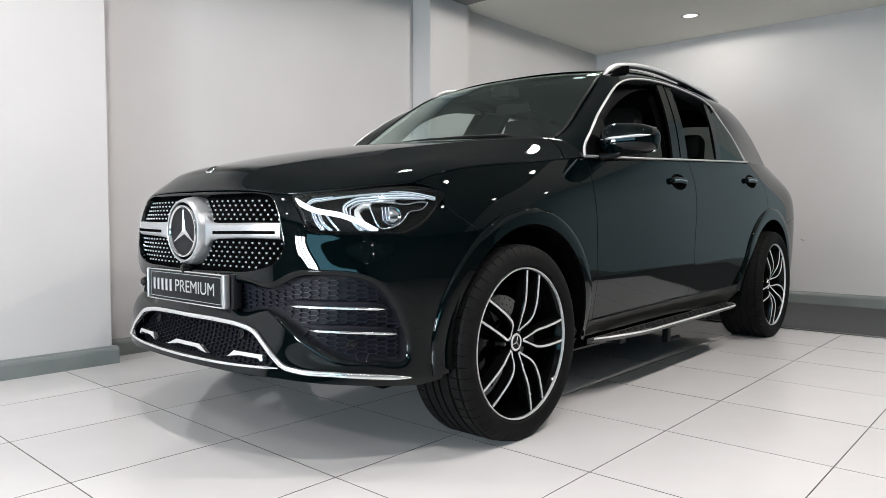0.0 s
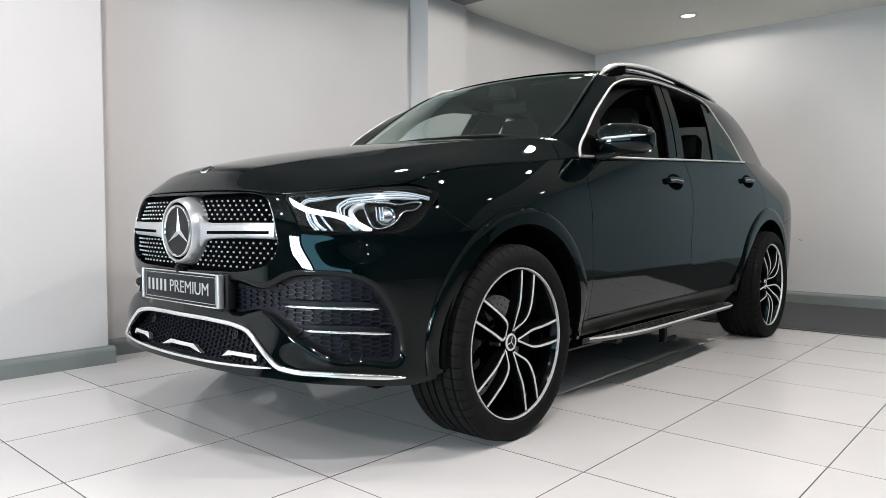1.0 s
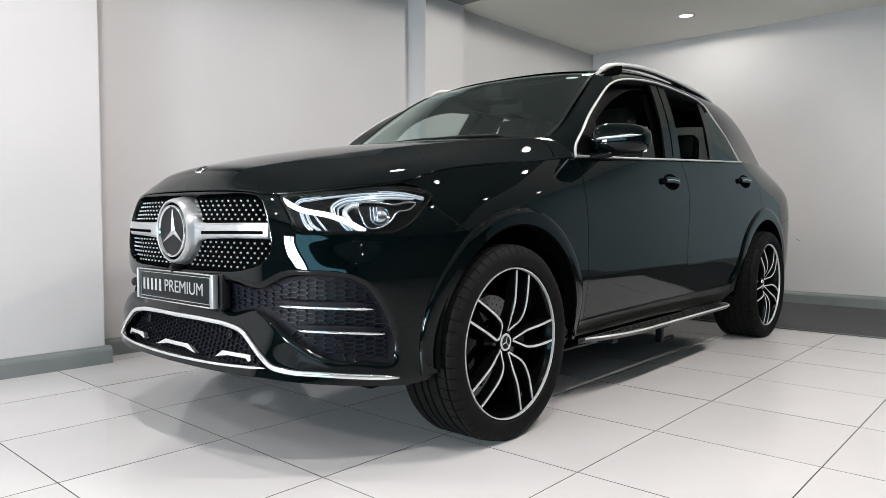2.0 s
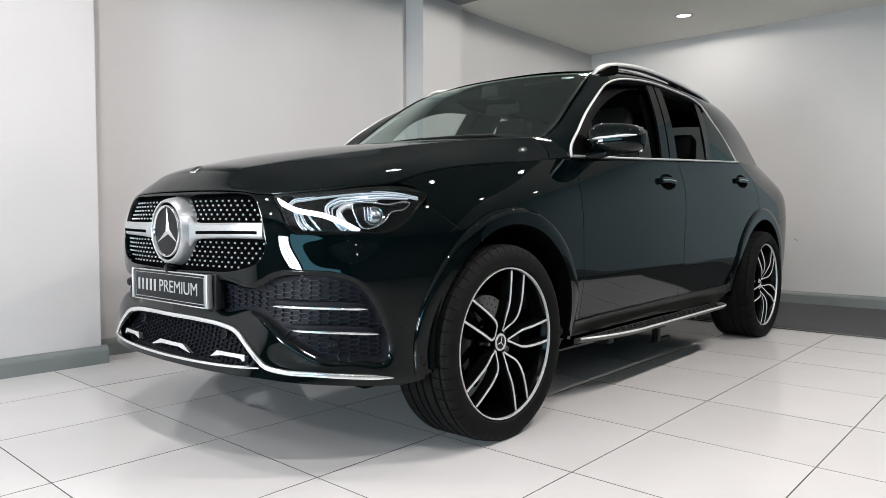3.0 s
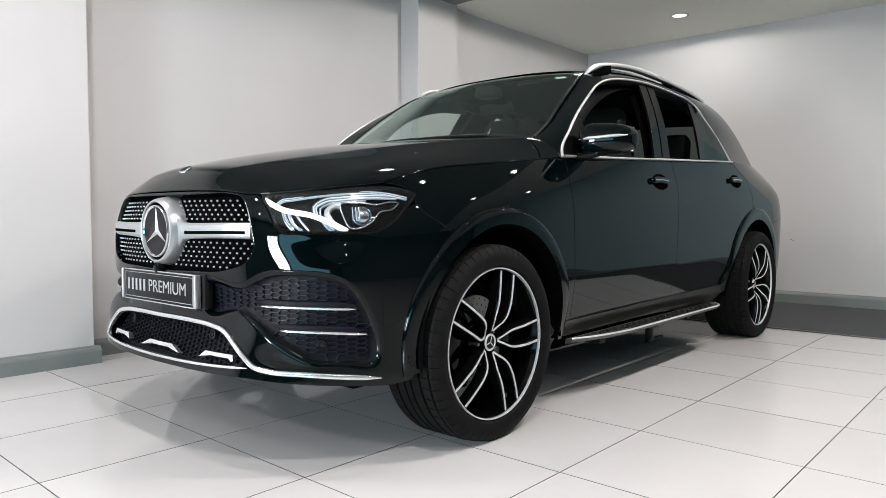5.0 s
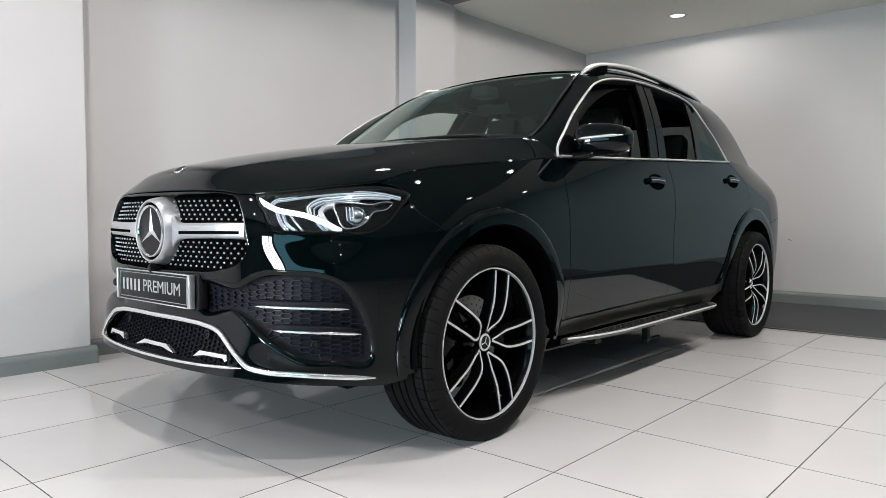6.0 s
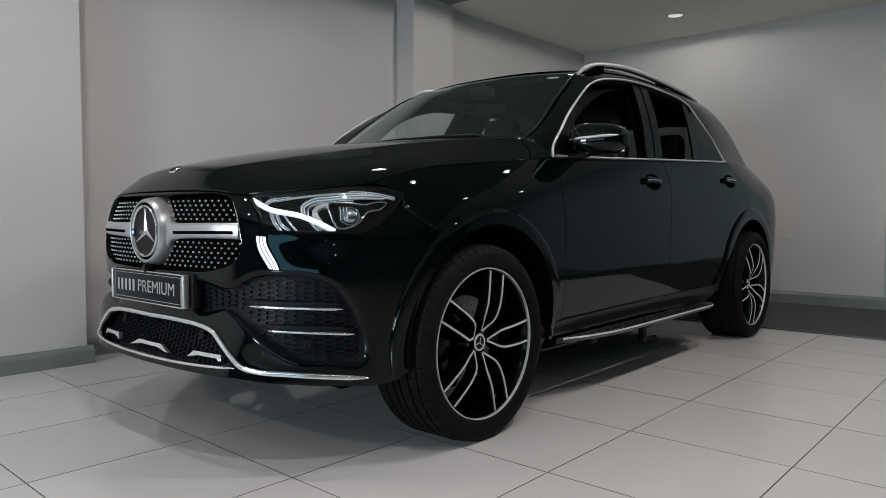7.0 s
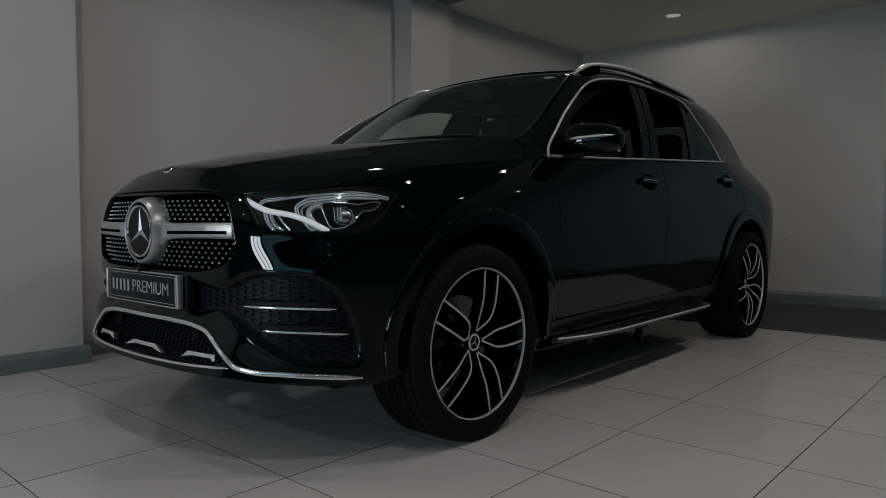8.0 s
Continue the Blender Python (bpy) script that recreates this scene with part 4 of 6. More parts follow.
_lq = smooth_loop([(-0.52, 0.352), (-0.375, 0.346), (0, 0.341), (0.375, 0.346), (0.52, 0.352)], 0.012, False)
c, n = surface(skin, _lq[:, 0], _lq[:, 1], 0.006)
sweep("chrome_lip", c, n, rounded(0.010, 0.012, 0.4), BRIGHT, car, "thin chrome strip under the lower grille", taper=0.04)
# bright inserts in the lower grille
for s0, s1 in ((-0.44, -0.275), (-0.15, 0.15), (0.275, 0.44)):
    q = np.array([(s0, 0.364), (s0 + 0.065, 0.391), (s1 - 0.065, 0.391), (s1, 0.364), (s1 - 0.02, 0.364), (s1 - 0.085, 0.375), (s0 + 0.085, 0.375), (s0 + 0.02, 0.364)])[::-1] if s0 < 0 < s1 else np.array([(s0 + 0.02, 0.392), (s1, 0.390), (s1 + 0.004, 0.368), (s1 - 0.006, 0.364), (s1 - 0.02, 0.374), (s0 + 0.05, 0.376), (s0 - 0.012, 0.366)]) if s0 > 0 else \
        np.array([(s1 - 0.02, 0.392), (s0, 0.390), (s0 - 0.004, 0.368), (s0 + 0.006, 0.364), (s0 + 0.02, 0.374), (s1 - 0.05, 0.376), (s1 + 0.012, 0.366)])
    panel("skid_insert", skin, straight(q, 0.006), BRIGHT, low, off=-0.010, depth=0.02, res=0.01, label="satin silver insert")

# number plate board with its bright frame
plate = part("plate_board", box_bm((0.838, -0.268, 0.538), (0.858, 0.268, 0.648), 0.003, 2), PLATE, car, "black display plate in a chrome frame")
part("plate_holder", box_bm((0.80, -0.285, 0.530), (0.8375, 0.30, 0.655), 0.006, 2), PLASTIC, plate)
for lo, hi in (((0.842, -0.282, 0.533), (0.866, -0.2685, 0.653)), ((0.842, 0.2685, 0.533), (0.866, 0.288, 0.653))):
    part("frame_side", box_bm(lo, hi, 0.005, 3), SATIN, plate)
for lo, hi in (((0.842, -0.268, 0.6485), (0.862, 0.268, 0.654)), ((0.842, -0.268, 0.532), (0.862, 0.268, 0.5375))):
    part("frame_rail", box_bm(lo, hi, 0.002, 2), CHROME, plate)
for y0, y1, z0, z1 in ((-0.258, 0.258, 0.6395, 0.6415), (-0.258, 0.258, 0.5445, 0.5465), (-0.258, -0.256, 0.547, 0.639), (0.256, 0.258, 0.547, 0.639)):
    part("border_line", box_bm((0.8581, y0, z0), (0.8592, y1, z1)), WHITE_INK, plate)


def lettering(name, text, size, m, material_, parent, squeeze=1.0):
    cu = bpy.data.curves.new(name, "FONT")
    cu.body, cu.size, cu.extrude, cu.align_x, cu.align_y = text, size, 0.0006, "CENTER", "CENTER"
    tmp = bpy.data.objects.new(name, cu)
    me = bpy.data.meshes.new_from_object(tmp)
    bpy.data.objects.remove(tmp)
    me.transform(m @ Matrix.Diagonal((squeeze, 1, 1, 1)))
    me.materials.append(material_)
    ob = new(name, me)
    ob.parent = parent
    return ob


_face = lambda y: Matrix.Translation((0.8590, y, 0.593)) @ Matrix.Rotation(radians(90), 4, "Z") @ Matrix.Rotation(radians(90), 4, "X")
lettering("word", "PREMIUM", 0.065, _face(0.074), WHITE_INK, plate, 1.06)
for k in range(5):
    y = -0.236 + k * 0.032
    part("bar", box_bm((0.8581, y, 0.571), (0.8596, y + 0.015, 0.616), 0.0004, 1), WHITE_INK, plate)

# ---- headlamps ----
_lamp_loop = smooth_loop(HEADLAMP, 0.010)
for sg in (1, -1):
    lp = _lamp_loop * (sg, 1)
    lamp = panel("headlamp", skin, lp, BLACKOUT, car, off=-0.055, depth=0, gap=-0.004, label="headlamp with a lit white light strip")
    panel("lamp_rim", skin, inset(lp if area2(lp) > 0 else lp[::-1], -0.001), GLOSS_BLACK, lamp, [inset(lp if area2(lp) > 0 else lp[::-1], 0.007)], off=-0.004, depth=0.05, res=0.01, gap=0)
    cover = panel("cover", skin, lp, LENS, lamp, off=0.0, depth=0.0, gap=0.002)
    cover.visible_shadow = False
    c, n = on_skin([(0.540, 0.920), (0.611, 0.888), (0.732, 0.863), (0.800, 0.836), (0.846, 0.812)], -0.016, sg=sg)
    sweep("light_strip", c, n, rounded(0.018, 0.014, 0.4), DRL, lamp, "lit white daytime light")
    for k, (pts, wd) in enumerate(((([(0.585, 0.902), (0.600, 0.918), (0.645, 0.927), (0.765, 0.943), (0.89, 0.951), (1.00, 0.946), (1.085, 0.931)]), 0.013),
                                   ([(0.735, 0.872), (0.728, 0.898), (0.757, 0.920), (0.827, 0.931), (0.932, 0.938), (1.043, 0.936)], 0.018),
                                   ([(0.752, 0.868), (0.748, 0.894), (0.772, 0.910), (0.83, 0.920), (0.92, 0.927)], 0.008),
                                   ([(0.612, 0.890), (0.640, 0.835), (0.660, 0.815)], 0.014), ([(0.632, 0.884), (0.660, 0.835), (0.690, 0.814)], 0.012),
                                   ([(0.66, 0.876), (0.69, 0.840), (0.715, 0.813)], 0.008),
                                   ([(0.755, 0.862), (0.775, 0.838), (0.800, 0.814)], 0.022), ([(0.79, 0.845), (0.81, 0.828), (0.83, 0.813)], 0.018))):
        # each guide is a sheaf of thin clear strands
        q = smooth_loop(pts, 0.010, False)
        d = np.gradient(q, axis=0)
        d = unit(d)
        strands = 4 if wd > 0.012 else 2
        for j in range(strands):
            o = wd * ((j + 0.5) / strands - 0.5)
            p2 = q + np.stack([-d[:, 1], d[:, 0]], -1) * o
            c, n = surface(skin, p2[:, 0] * sg, p2[:, 1], -0.024 - 0.003 * (k % 3) - 0.002 * (j % 2))
            sweep("light_guide", c, n, rounded(wd * 0.86 / strands, 0.012, 0.4), (LAMP_CLEAR if k not in (0, 1) else LAMP_GUIDE) if j % 2 == 0 else LAMP_SILVER, lamp)
    ring = smooth_loop([(0.822, 0.905), (0.888, 0.913), (0.960, 0.906), (1.02, 0.915), (1.045, 0.912), (1.02, 0.890), (0.965, 0.878), (0.941, 0.850), (0.905, 0.828), (0.858, 0.824), (0.835, 0.860)], 0.01)
    c, n = surface(skin, ring[:, 0] * sg, ring[:, 1], -0.022)
    sweep("lens_frame", c, n, rounded(0.005, 0.010), LAMP_SILVER, lamp, closed=True)
    panel("lens_shroud", skin, ring * (sg, 1), GLOSS_BLACK, lamp, off=-0.036, depth=0.012, res=0.012)
    p, n = surface(skin, 0.902 * sg, 0.870, -0.034)
    m = Matrix.Translation(Vector(p)) @ Vector(n).to_track_quat("Z", "Y").to_matrix().to_4x4()
    part("projector", placed(lathe_bm([(0.0, 0.020), (0.012, 0.019), (0.022, 0.014), (0.029, 0.006), (0.030, 0.0), (0.034, 0.002), (0.035, -0.01)], 28), m), LAMP_SILVER, lamp, "projector lens")
    for k in range(3):
        c, n = on_skin([(0.865 + 0.012 * k, 0.895), (0.868 + 0.012 * k, 0.850)], -0.020, sg=sg)
        sweep("fin", c, n, rounded(0.003, 0.012), LAMP_CLEAR, lamp)
    c, n = on_skin([(0.80, 0.835), (0.775, 0.885), (0.80, 0.905), (0.822, 0.906)], -0.030, sg=sg)
    sweep("bezel", c, n, rounded(0.02, 0.02), SATIN, lamp)

# ---- wings, doors, quarter panels, sills ----
HOODLINE = [(0.999, 0.9745), (1.087, 1.002), (1.202, 1.026), (1.322, 1.044), (1.479, 1.060), (1.653, 1.078), (1.898, 1.105), (2.060, 1.120)]
DOOR_F = [(2.085, 1.110), (2.062, 0.966), (2.066, 0.866), (2.069, 0.766), (2.076, 0.639), (2.087, 0.511), (2.101, 0.388)]
DOOR_B = [(3.211, 1.168), (3.236, 1.03), (3.234, 0.9), (3.222, 0.74), (3.222, 0.6), (3.221, 0.512), (3.216, 0.404)]
DOOR_R = [(4.205, 1.222), (4.283, 1.18), (4.405, 1.116), (4.474, 1.01), (4.488, 0.92), (4.49, 0.846)]
BELT = [(2.085, 1.121), (2.60, 1.143), (3.22, 1.174), (4.19, 1.217)]
_df, _db, _dr = (smooth_loop(q, 0.015, False) for q in (DOOR_F, DOOR_B, DOOR_R))
_belt = smooth_loop(BELT, 0.015, False)
_bf, _br = _belt[_belt[:, 0] < 3.205], _belt[_belt[:, 0] > 3.218]
_sill = lambda a, b: straight([(a, np.interp(a, (2, 3.3, 4.2), (0.390, 0.404, 0.414))), (b, np.interp(b, (2, 3.3, 4.2), (0.390, 0.404, 0.414)))], 0.015, False)
_fend = np.concatenate([smooth_loop([(1.112, 0.934), (1.07, 0.960), (0.999, 0.9745)], 0.01, False)[:-1], smooth_loop(HOODLINE, 0.015, False), _df,
                        straight([(2.101, 0.388), (1.99, 0.386)], 0.015, False)[1:], arch(*FA, WHEEL_R, 179, 57), straight(SPLIT, 0.012, False)])
_door1 = np.concatenate([_bf, _db, _sill(3.21, 2.11), _df[::-1][1:]])
_door2 = np.concatenate([_br, _dr, arch(*RA, 0.465, 77, 4), _sill(4.075, 3.222), _db[::-1][1:]])
_sq = s_of_x(-3.80)
_quart = np.concatenate([straight([(4.205, 1.226), (4.5, 1.236), (_sq, 1.232), (_sq + 0.06, 1.10), (_sq + 0.02, 0.99), (_sq - 0.05, 0.86), (s_of_x(-3.42), 0.80)], 0.015, False),
                         arch(*RA, 0.465, 144, 79), _dr[::-1][1:]])
_sqb = s_of_x(-3.42)
_rbump = np.concatenate([straight([(_sqb, 0.80), (_sq - 0.05, 0.86), (_sq + 0.15, 0.80), (S_END - 0.001, 0.78), (S_END - 0.001, 0.33), (_sq + 0.2, 0.33), (s_of_x(-3.52), 0.30)], 0.015, False), arch(*RA, 0.465, 190, 145)])
_gate_half = [(0.0, 1.235), (0.62, 1.235), (0.70, 1.10), (0.62, 0.95), (0.60, 0.80), (0.0, 0.785)]


def rear_s(y):
    k = (_t > s_of_x(-3.7))
    return np.interp(-np.abs(y), -_p[k, 1], _t[k]) * np.where(np.asarray(y) < 0, -1, 1)


def tail(y, z):
    return skin(rear_s(y), z)


def tucked_skin(s, z):
    """The skin under the doors, which draws in above the step."""
    p = skin(s, z)
    k = np.clip((0.375 - z) / 0.085, 0, 1)
    p[..., 1] -= np.sign(p[..., 1]) * 0.04 * k * k * (3 - 2 * k)
    return p


for sg in (1, -1):
    side = (sg, 1)
    panel("front_wing", skin, _fend * side, PAINT, car, depth=0.02, res=0.015)
    d1 = panel("front_door", skin, _door1 * side, PAINT, car, depth=0.02)
    d2 = panel("rear_door", skin, _door2 * side, PAINT, car, depth=0.02)
    panel("quarter_panel", skin, _quart * side, PAINT, car, depth=0.02)
    panel("rear_bumper", skin, _rbump * side, PAINT, car, depth=0.02)
    # raised mouldings round the wheels
    for (cx, cz), ro, a0, a1, nm in ((FA, 0.504, -9, 189, "wheel_arch_trim"), (RA, 0.535, -2, 186, "wheel_arch_trim")):
        th = np.linspace(a0, a1, 90)
        ri = 0.432 if cx > -1 else 0.447
        sec_r = np.array([ri - 0.004, ri, ri + 0.006, ri + 0.030, ro - 0.016, ro - 0.006, ro, ro + 0.001])
        sec_o = np.array([-0.055, 0.004, 0.0115, 0.0130, 0.014, 0.011, 0.004, -0.004])
        aa, rr = np.meshgrid(np.radians(th), sec_r, indexing="ij")
        ss, zz = s_of_x(cx + rr * np.cos(aa)) * sg, cz + rr * np.sin(aa)
        p, n = surface(skin, ss, zz)
        p = p + n * sec_o[None, :, None]
        p[:, 0] = p[:, 1] * np.array([1, 0, 1]) + np.array([0, 1, 0]) * (p[:, 0])
        k, m = len(th), len(sec_r)
        fs = [(i * m + j, (i + 1) * m + j, (i + 1) * m + j + 1, i * m + j + 1) for i in range(k - 1) for j in range(m - 1)] + [tuple(range(m)), tuple(range((k - 1) * m, k * m))]
        bm = bmesh.new()
        bv = [bm.verts.new(q) for q in p.reshape(-1, 3)]
        for f in fs:
            bm.faces.new([bv[x] for x in f])
        trim = part(nm, bm, PAINT, car, smooth=True, sharp=38)
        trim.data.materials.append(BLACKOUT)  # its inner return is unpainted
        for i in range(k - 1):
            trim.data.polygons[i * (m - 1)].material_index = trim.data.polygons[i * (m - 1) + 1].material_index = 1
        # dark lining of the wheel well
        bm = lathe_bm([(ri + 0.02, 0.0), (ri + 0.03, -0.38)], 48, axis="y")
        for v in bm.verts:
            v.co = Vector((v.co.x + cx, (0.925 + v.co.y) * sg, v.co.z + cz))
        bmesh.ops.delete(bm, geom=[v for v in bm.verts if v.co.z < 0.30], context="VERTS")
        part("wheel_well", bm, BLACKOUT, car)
    # sill and step
    q = np.concatenate([straight([(1.985, 0.384), (2.101, 0.384), (3.216, 0.400), (4.085, 0.409)], 0.03, False), straight([(4.09, 0.36), (4.06, 0.27), (3.2, 0.215), (2.1, 0.235), (1.97, 0.25), (1.965, 0.33)], 0.03, False)])
    panel("sill", tucked_skin, q * side, SILL, car, depth=0.03, res=0.007)
    step = bmesh.new()
    xs = np.linspace(-0.655, -2.44, 48)
    prof = []
    for i, x in enumerate(xs):
        w = min(1.0, (i + 0.2) / 13, (len(xs) - i - 0.5) / 4)
        w = 1 - (1 - w) ** 2
        yo = 0.895 + 0.09 * w
        prof.append([(x, 0.862 * sg, 0.292), (x, yo * sg, 0.300), (x, (yo + 0.004) * sg, 0.292), (x, (yo - 0.012) * sg, 0.276), (x, 0.862 * sg, 0.266)])
    vv = [[step.verts.new(q) for q in r] for r in prof]
    for r0, r1 in zip(vv[:-1], vv[1:]):
        for j in range(5):
            step.faces.new((r0[j], r1[j], r1[(j + 1) % 5], r0[(j + 1) % 5]))
    step.faces.new(vv[0])
    step.faces.new(vv[-1][::-1])
    st = part("side_step", step, STEP, car, "aluminium side step with rubber pads", sharp=30)
    c = np.array([(r[1][0], r[1][1], r[1][2] - 0.004) for r in prof])
    sweep("step_edge", c, np.tile([0, sg * 0.8, 0.6], (len(c), 1)), rounded(0.009, 0.008), MACHINED, st)
    pads = []
    for row, yy in enumerate((0.888, 0.908, 0.928, 0.948, 0.967)):
        x = -0.72 - 0.035 * (row % 2) - max(0, row - 2) * 0.06
        while x > -2.38 + 0.02 * row:
            z = 0.2922 + (yy - 0.862) * 0.065
            v = [(x + a, (yy + b) * sg, z + h) for h in (0.0, 0.0025) for a, b in ((-0.050, -0.0058), (0.0, -0.0058), (0.0, 0.0058), (-0.050, 0.0058))]
            if yy + 0.012 < np.interp(-x, (0.655, 0.85, 1.15), (0.895, 0.955, 0.985)):
                pads.append((v, [(0, 1, 5, 4), (1, 2, 6, 5), (2, 3, 7, 6), (3, 0, 4, 7), (4, 5, 6, 7)]))
            x -= 0.072
    tagged(stuff_mesh("rubber_pad", pads, PLASTIC, st, "black rubber pads"), kind="stuff")
    for x in (-0.95, -2.05):
        part("bracket", box_bm((x - 0.03, min(0.70 * sg, 0.90 * sg), 0.235), (x + 0.03, max(0.70 * sg, 0.90 * sg), 0.262), 0.004, 1), PLASTIC, st)
    # belt strip and door handles
    q = smooth_loop([(2.088, 1.128), (2.60, 1.150), (3.22, 1.181), (4.19, 1.225)], 0.03, False)
    c, n = surface(skin, q[:, 0] * sg, q[:, 1], 0.006)
    sweep("belt_strip", c, n, rounded(0.0095, 0.014, 0.4), TRIM, car, "satin aluminium strip under the side windows")
    for dd, x0, z0 in ((d1, -1.525, 1.050), (d2, -2.70, 1.097)):
        s0 = s_of_x(x0)
        c, n = on_skin([(s0 - 0.118, z0 - 0.004), (s0 - 0.07, z0 + 0.002), (s0 + 0.03, z0 + 0.002), (s0 + 0.098, z0 - 0.004)], 0.016, sg=sg)
        c[0] -= n[0] * 0.012
        c[-1] -= n[-1] * 0.012
        h = sweep("door_handle", c, n, rounded(0.036, 0.014, 0.45), PAINT, dd, taper=0.12)
        c, n = on_skin([(s0 - 0.095, z0 - 0.001), (s0, z0 + 0.003), (s0 + 0.07, z0 - 0.001)], 0.0238, sg=sg)
        sweep("handle_strip", c, n, rounded(0.006, 0.004), CHROME, h, "chrome strip")
        # shade of the hollow behind the handle, as a flat black oval
        a = np.linspace(0, 2 * math.pi, 28, endpoint=False)
        panel("handle_cup", skin, np.stack([(s0 + 0.013 + 0.104 * np.cos(a)) * sg, z0 - 0.002 + 0.046 * np.sin(a)], -1), BLACKOUT, dd, off=0.0012, depth=0.001, res=0.02, rim=0.0005)
    # tail lamp
    q = np.stack([np.array([_sq + 0.13, _sq + 0.55, _sq + 0.52, _sq + 0.12]) * sg, np.array([1.11, 1.10, 0.99, 0.995])], -1)
    panel("tail_lamp", skin, straight(q, 0.02), RED, car, depth=0.02, res=0.03, off=0.004, label="red tail lamp")

panel("tailgate", tail, mirrored(straight(_gate_half, 0.02, False)), PAINT, car, depth=0.02)

# ---- hood ----
_he2 = hood_edge(np.linspace(0, _hs[-2] + 0.0, 130))[:, :2]
_hh = np.concatenate([_he2, smooth_loop([(-0.42, 0.871), (-0.50, 0.80), (-0.553, 0.70)], 0.015, False)[1:], smooth_loop([(-0.553, 0.70), (-0.535, 0.55), (-0.50, 0.3), (-0.485, 0.1), (-0.483, 0)], 0.015, False)[1:]])
_hloop = np.stack([_hh[:, 1], _hh[:, 0]], -1)
panel("hood", lambda y, x: hood(x, y), mirrored(_hloop), PAINT, car, depth=0.025, res=0.014, gap=0.003, rim=0.004)
_hp, _hnn = surface(lambda y, x: hood(x, y), np.array([0.0]), np.array([0.735]))
m = Matrix.Translation(Vector(_hp[0])) @ Vector(_hnn[0]).to_track_quat("Z", "Y").to_matrix().to_4x4()
em = part("hood_emblem", placed(lathe_bm([(0.0, 0.0025), (0.021, 0.0025), (0.0215, -0.002)], 32), m), PLATE, car, "small round emblem on the hood")
part("emblem_ring", placed(lathe_bm([(0.0215, 0.001), (0.0215, 0.0032), (0.0235, 0.0038), (0.0265, 0.0018), (0.0270, -0.004)], 32), m), CHROME, em)

# ---- glasshouse ----
us, vs = np.concatenate([np.linspace(-0.06, 0, 7)[:-1], np.linspace(0, 1, 110)]), np.linspace(0, 1, 14)
RIGHT = np.array([1, -1, 1])
belt_z = spline((-2.9, -2.704, -1.742, -1.123, -0.594, -0.45), (1.232, 1.228, 1.186, 1.156, 1.131, 1.125))


def pane_y(x, z):
    return np.stack([x, 0.897 - 0.042 * np.clip((x + 1.0) / 0.42, 0, 1) - 0.40 * (z - 1.17) + 0.02 * np.sin(np.clip((z - 1.15) / 0.5, 0, 1) * math.pi), z], -1)


for sg in (1, -1):
    flip = (lambda f: f) if sg > 0 else (lambda f: (lambda a, b: f(a, b) * RIGHT))
    sheet("pillar_and_roof_side", flip(side_frame), us, vs, PAINT, car, solid=0.006)
    # dark window surround behind the bright strip
    d = dlo(np.linspace(0.0, 1, 90))
    cen = np.array([-1.65, 0.80, 1.36])
    rings = [d, d + (cen - d) * np.array([0.02, 0, 0.06]) + [0, -0.012, 0], d + (cen - d) * np.array([0.03, 0, 0.09]) + [0, -0.06, 0]]
    vv = np.concatenate(rings) * (RIGHT if sg < 0 else 1)
    k = len(d)
    put("window_seal", vv, [(r * k + i, r * k + i + 1, (r + 1) * k + i + 1, (r + 1) * k + i) for r in range(2) for i in range(k - 1)], PLASTIC, car, smooth=True)
    c = (dlo(np.linspace(0.0, 1, 120)) + [0, 0.004, 0]) * (RIGHT if sg < 0 else 1)
    nn = np.tile([0, 0.93 * sg, 0.36], (len(c), 1))
    sweep("window_strip", c, nn, rounded(0.0105, 0.012, 0.4), TRIM, car, "satin aluminium strip round the side windows")
    # posts between the windows
    for nm, poly, mt in (("door_pillar", [(-1.52, 1.18), (-1.735, 1.19), (-1.90, 1.642), (-1.70, 1.638)] if sg > 0 else [(-1.70, 1.18), (-1.86, 1.19), (-2.02, 1.642), (-1.84, 1.638)], GLOSS_BLACK), ("window_divider", [(-2.215, 1.21), (-2.305, 1.215), (-2.47, 1.60), (-2.40, 1.61)], GLOSS_BLACK),
                         ("quarter_glass", [(-2.31, 1.215), (-2.765, 1.235), (-2.68, 1.398), (-2.575, 1.506), (-2.47, 1.595)], PRIVACY), ("mirror_sail", [(-0.595, 1.135), (-0.83, 1.145), (-0.83, 1.365), (-0.70, 1.262), (-0.62, 1.182)], GLOSS_BLACK)):
        panel(nm, flip(pane_y), straight(poly, 0.02), mt, car, depth=0.012 if mt is GLOSS_BLACK else 0, res=0.03, off=0.002 if mt is GLOSS_BLACK else 0.0, gap=0.0)
    if sg < 0:
        panel("door_glass", flip(pane_y), straight([(-0.84, 1.15), (-1.70, 1.18), (-1.84, 1.635), (-1.45, 1.615), (-1.28, 1.588), (-1.12, 1.54), (-0.97, 1.46), (-0.84, 1.37)], 0.02), SIDE_GLASS, car, depth=0, res=0.04, gap=0)
    # gap lines on the posts
    c, n = surface(flip(pane_y), np.linspace(-1.63, -1.80, 12) - (0.14 if sg < 0 else 0), np.linspace(1.19, 1.64, 12), 0.0035)
    sweep("pillar_gap", c, n, rounded(0.006, 0.002), BLACKOUT, car)
    # roof rails
    xr = np.array([-1.22, -1.275, -1.36, -1.47, -1.66, -2.03, -2.40, -2.72, -2.86, -2.94])
    zr = np.array([1.610, 1.650, 1.690, 1.712, 1.729, 1.730, 1.716, 1.694, 1.676, 1.655])
    yr = np.array([0.623, 0.626, 0.632, 0.642, 0.658, 0.668, 0.666, 0.660, 0.654, 0.650])
    q = smooth_loop(np.stack([xr, yr * sg, zr], -1), 0.03, False)
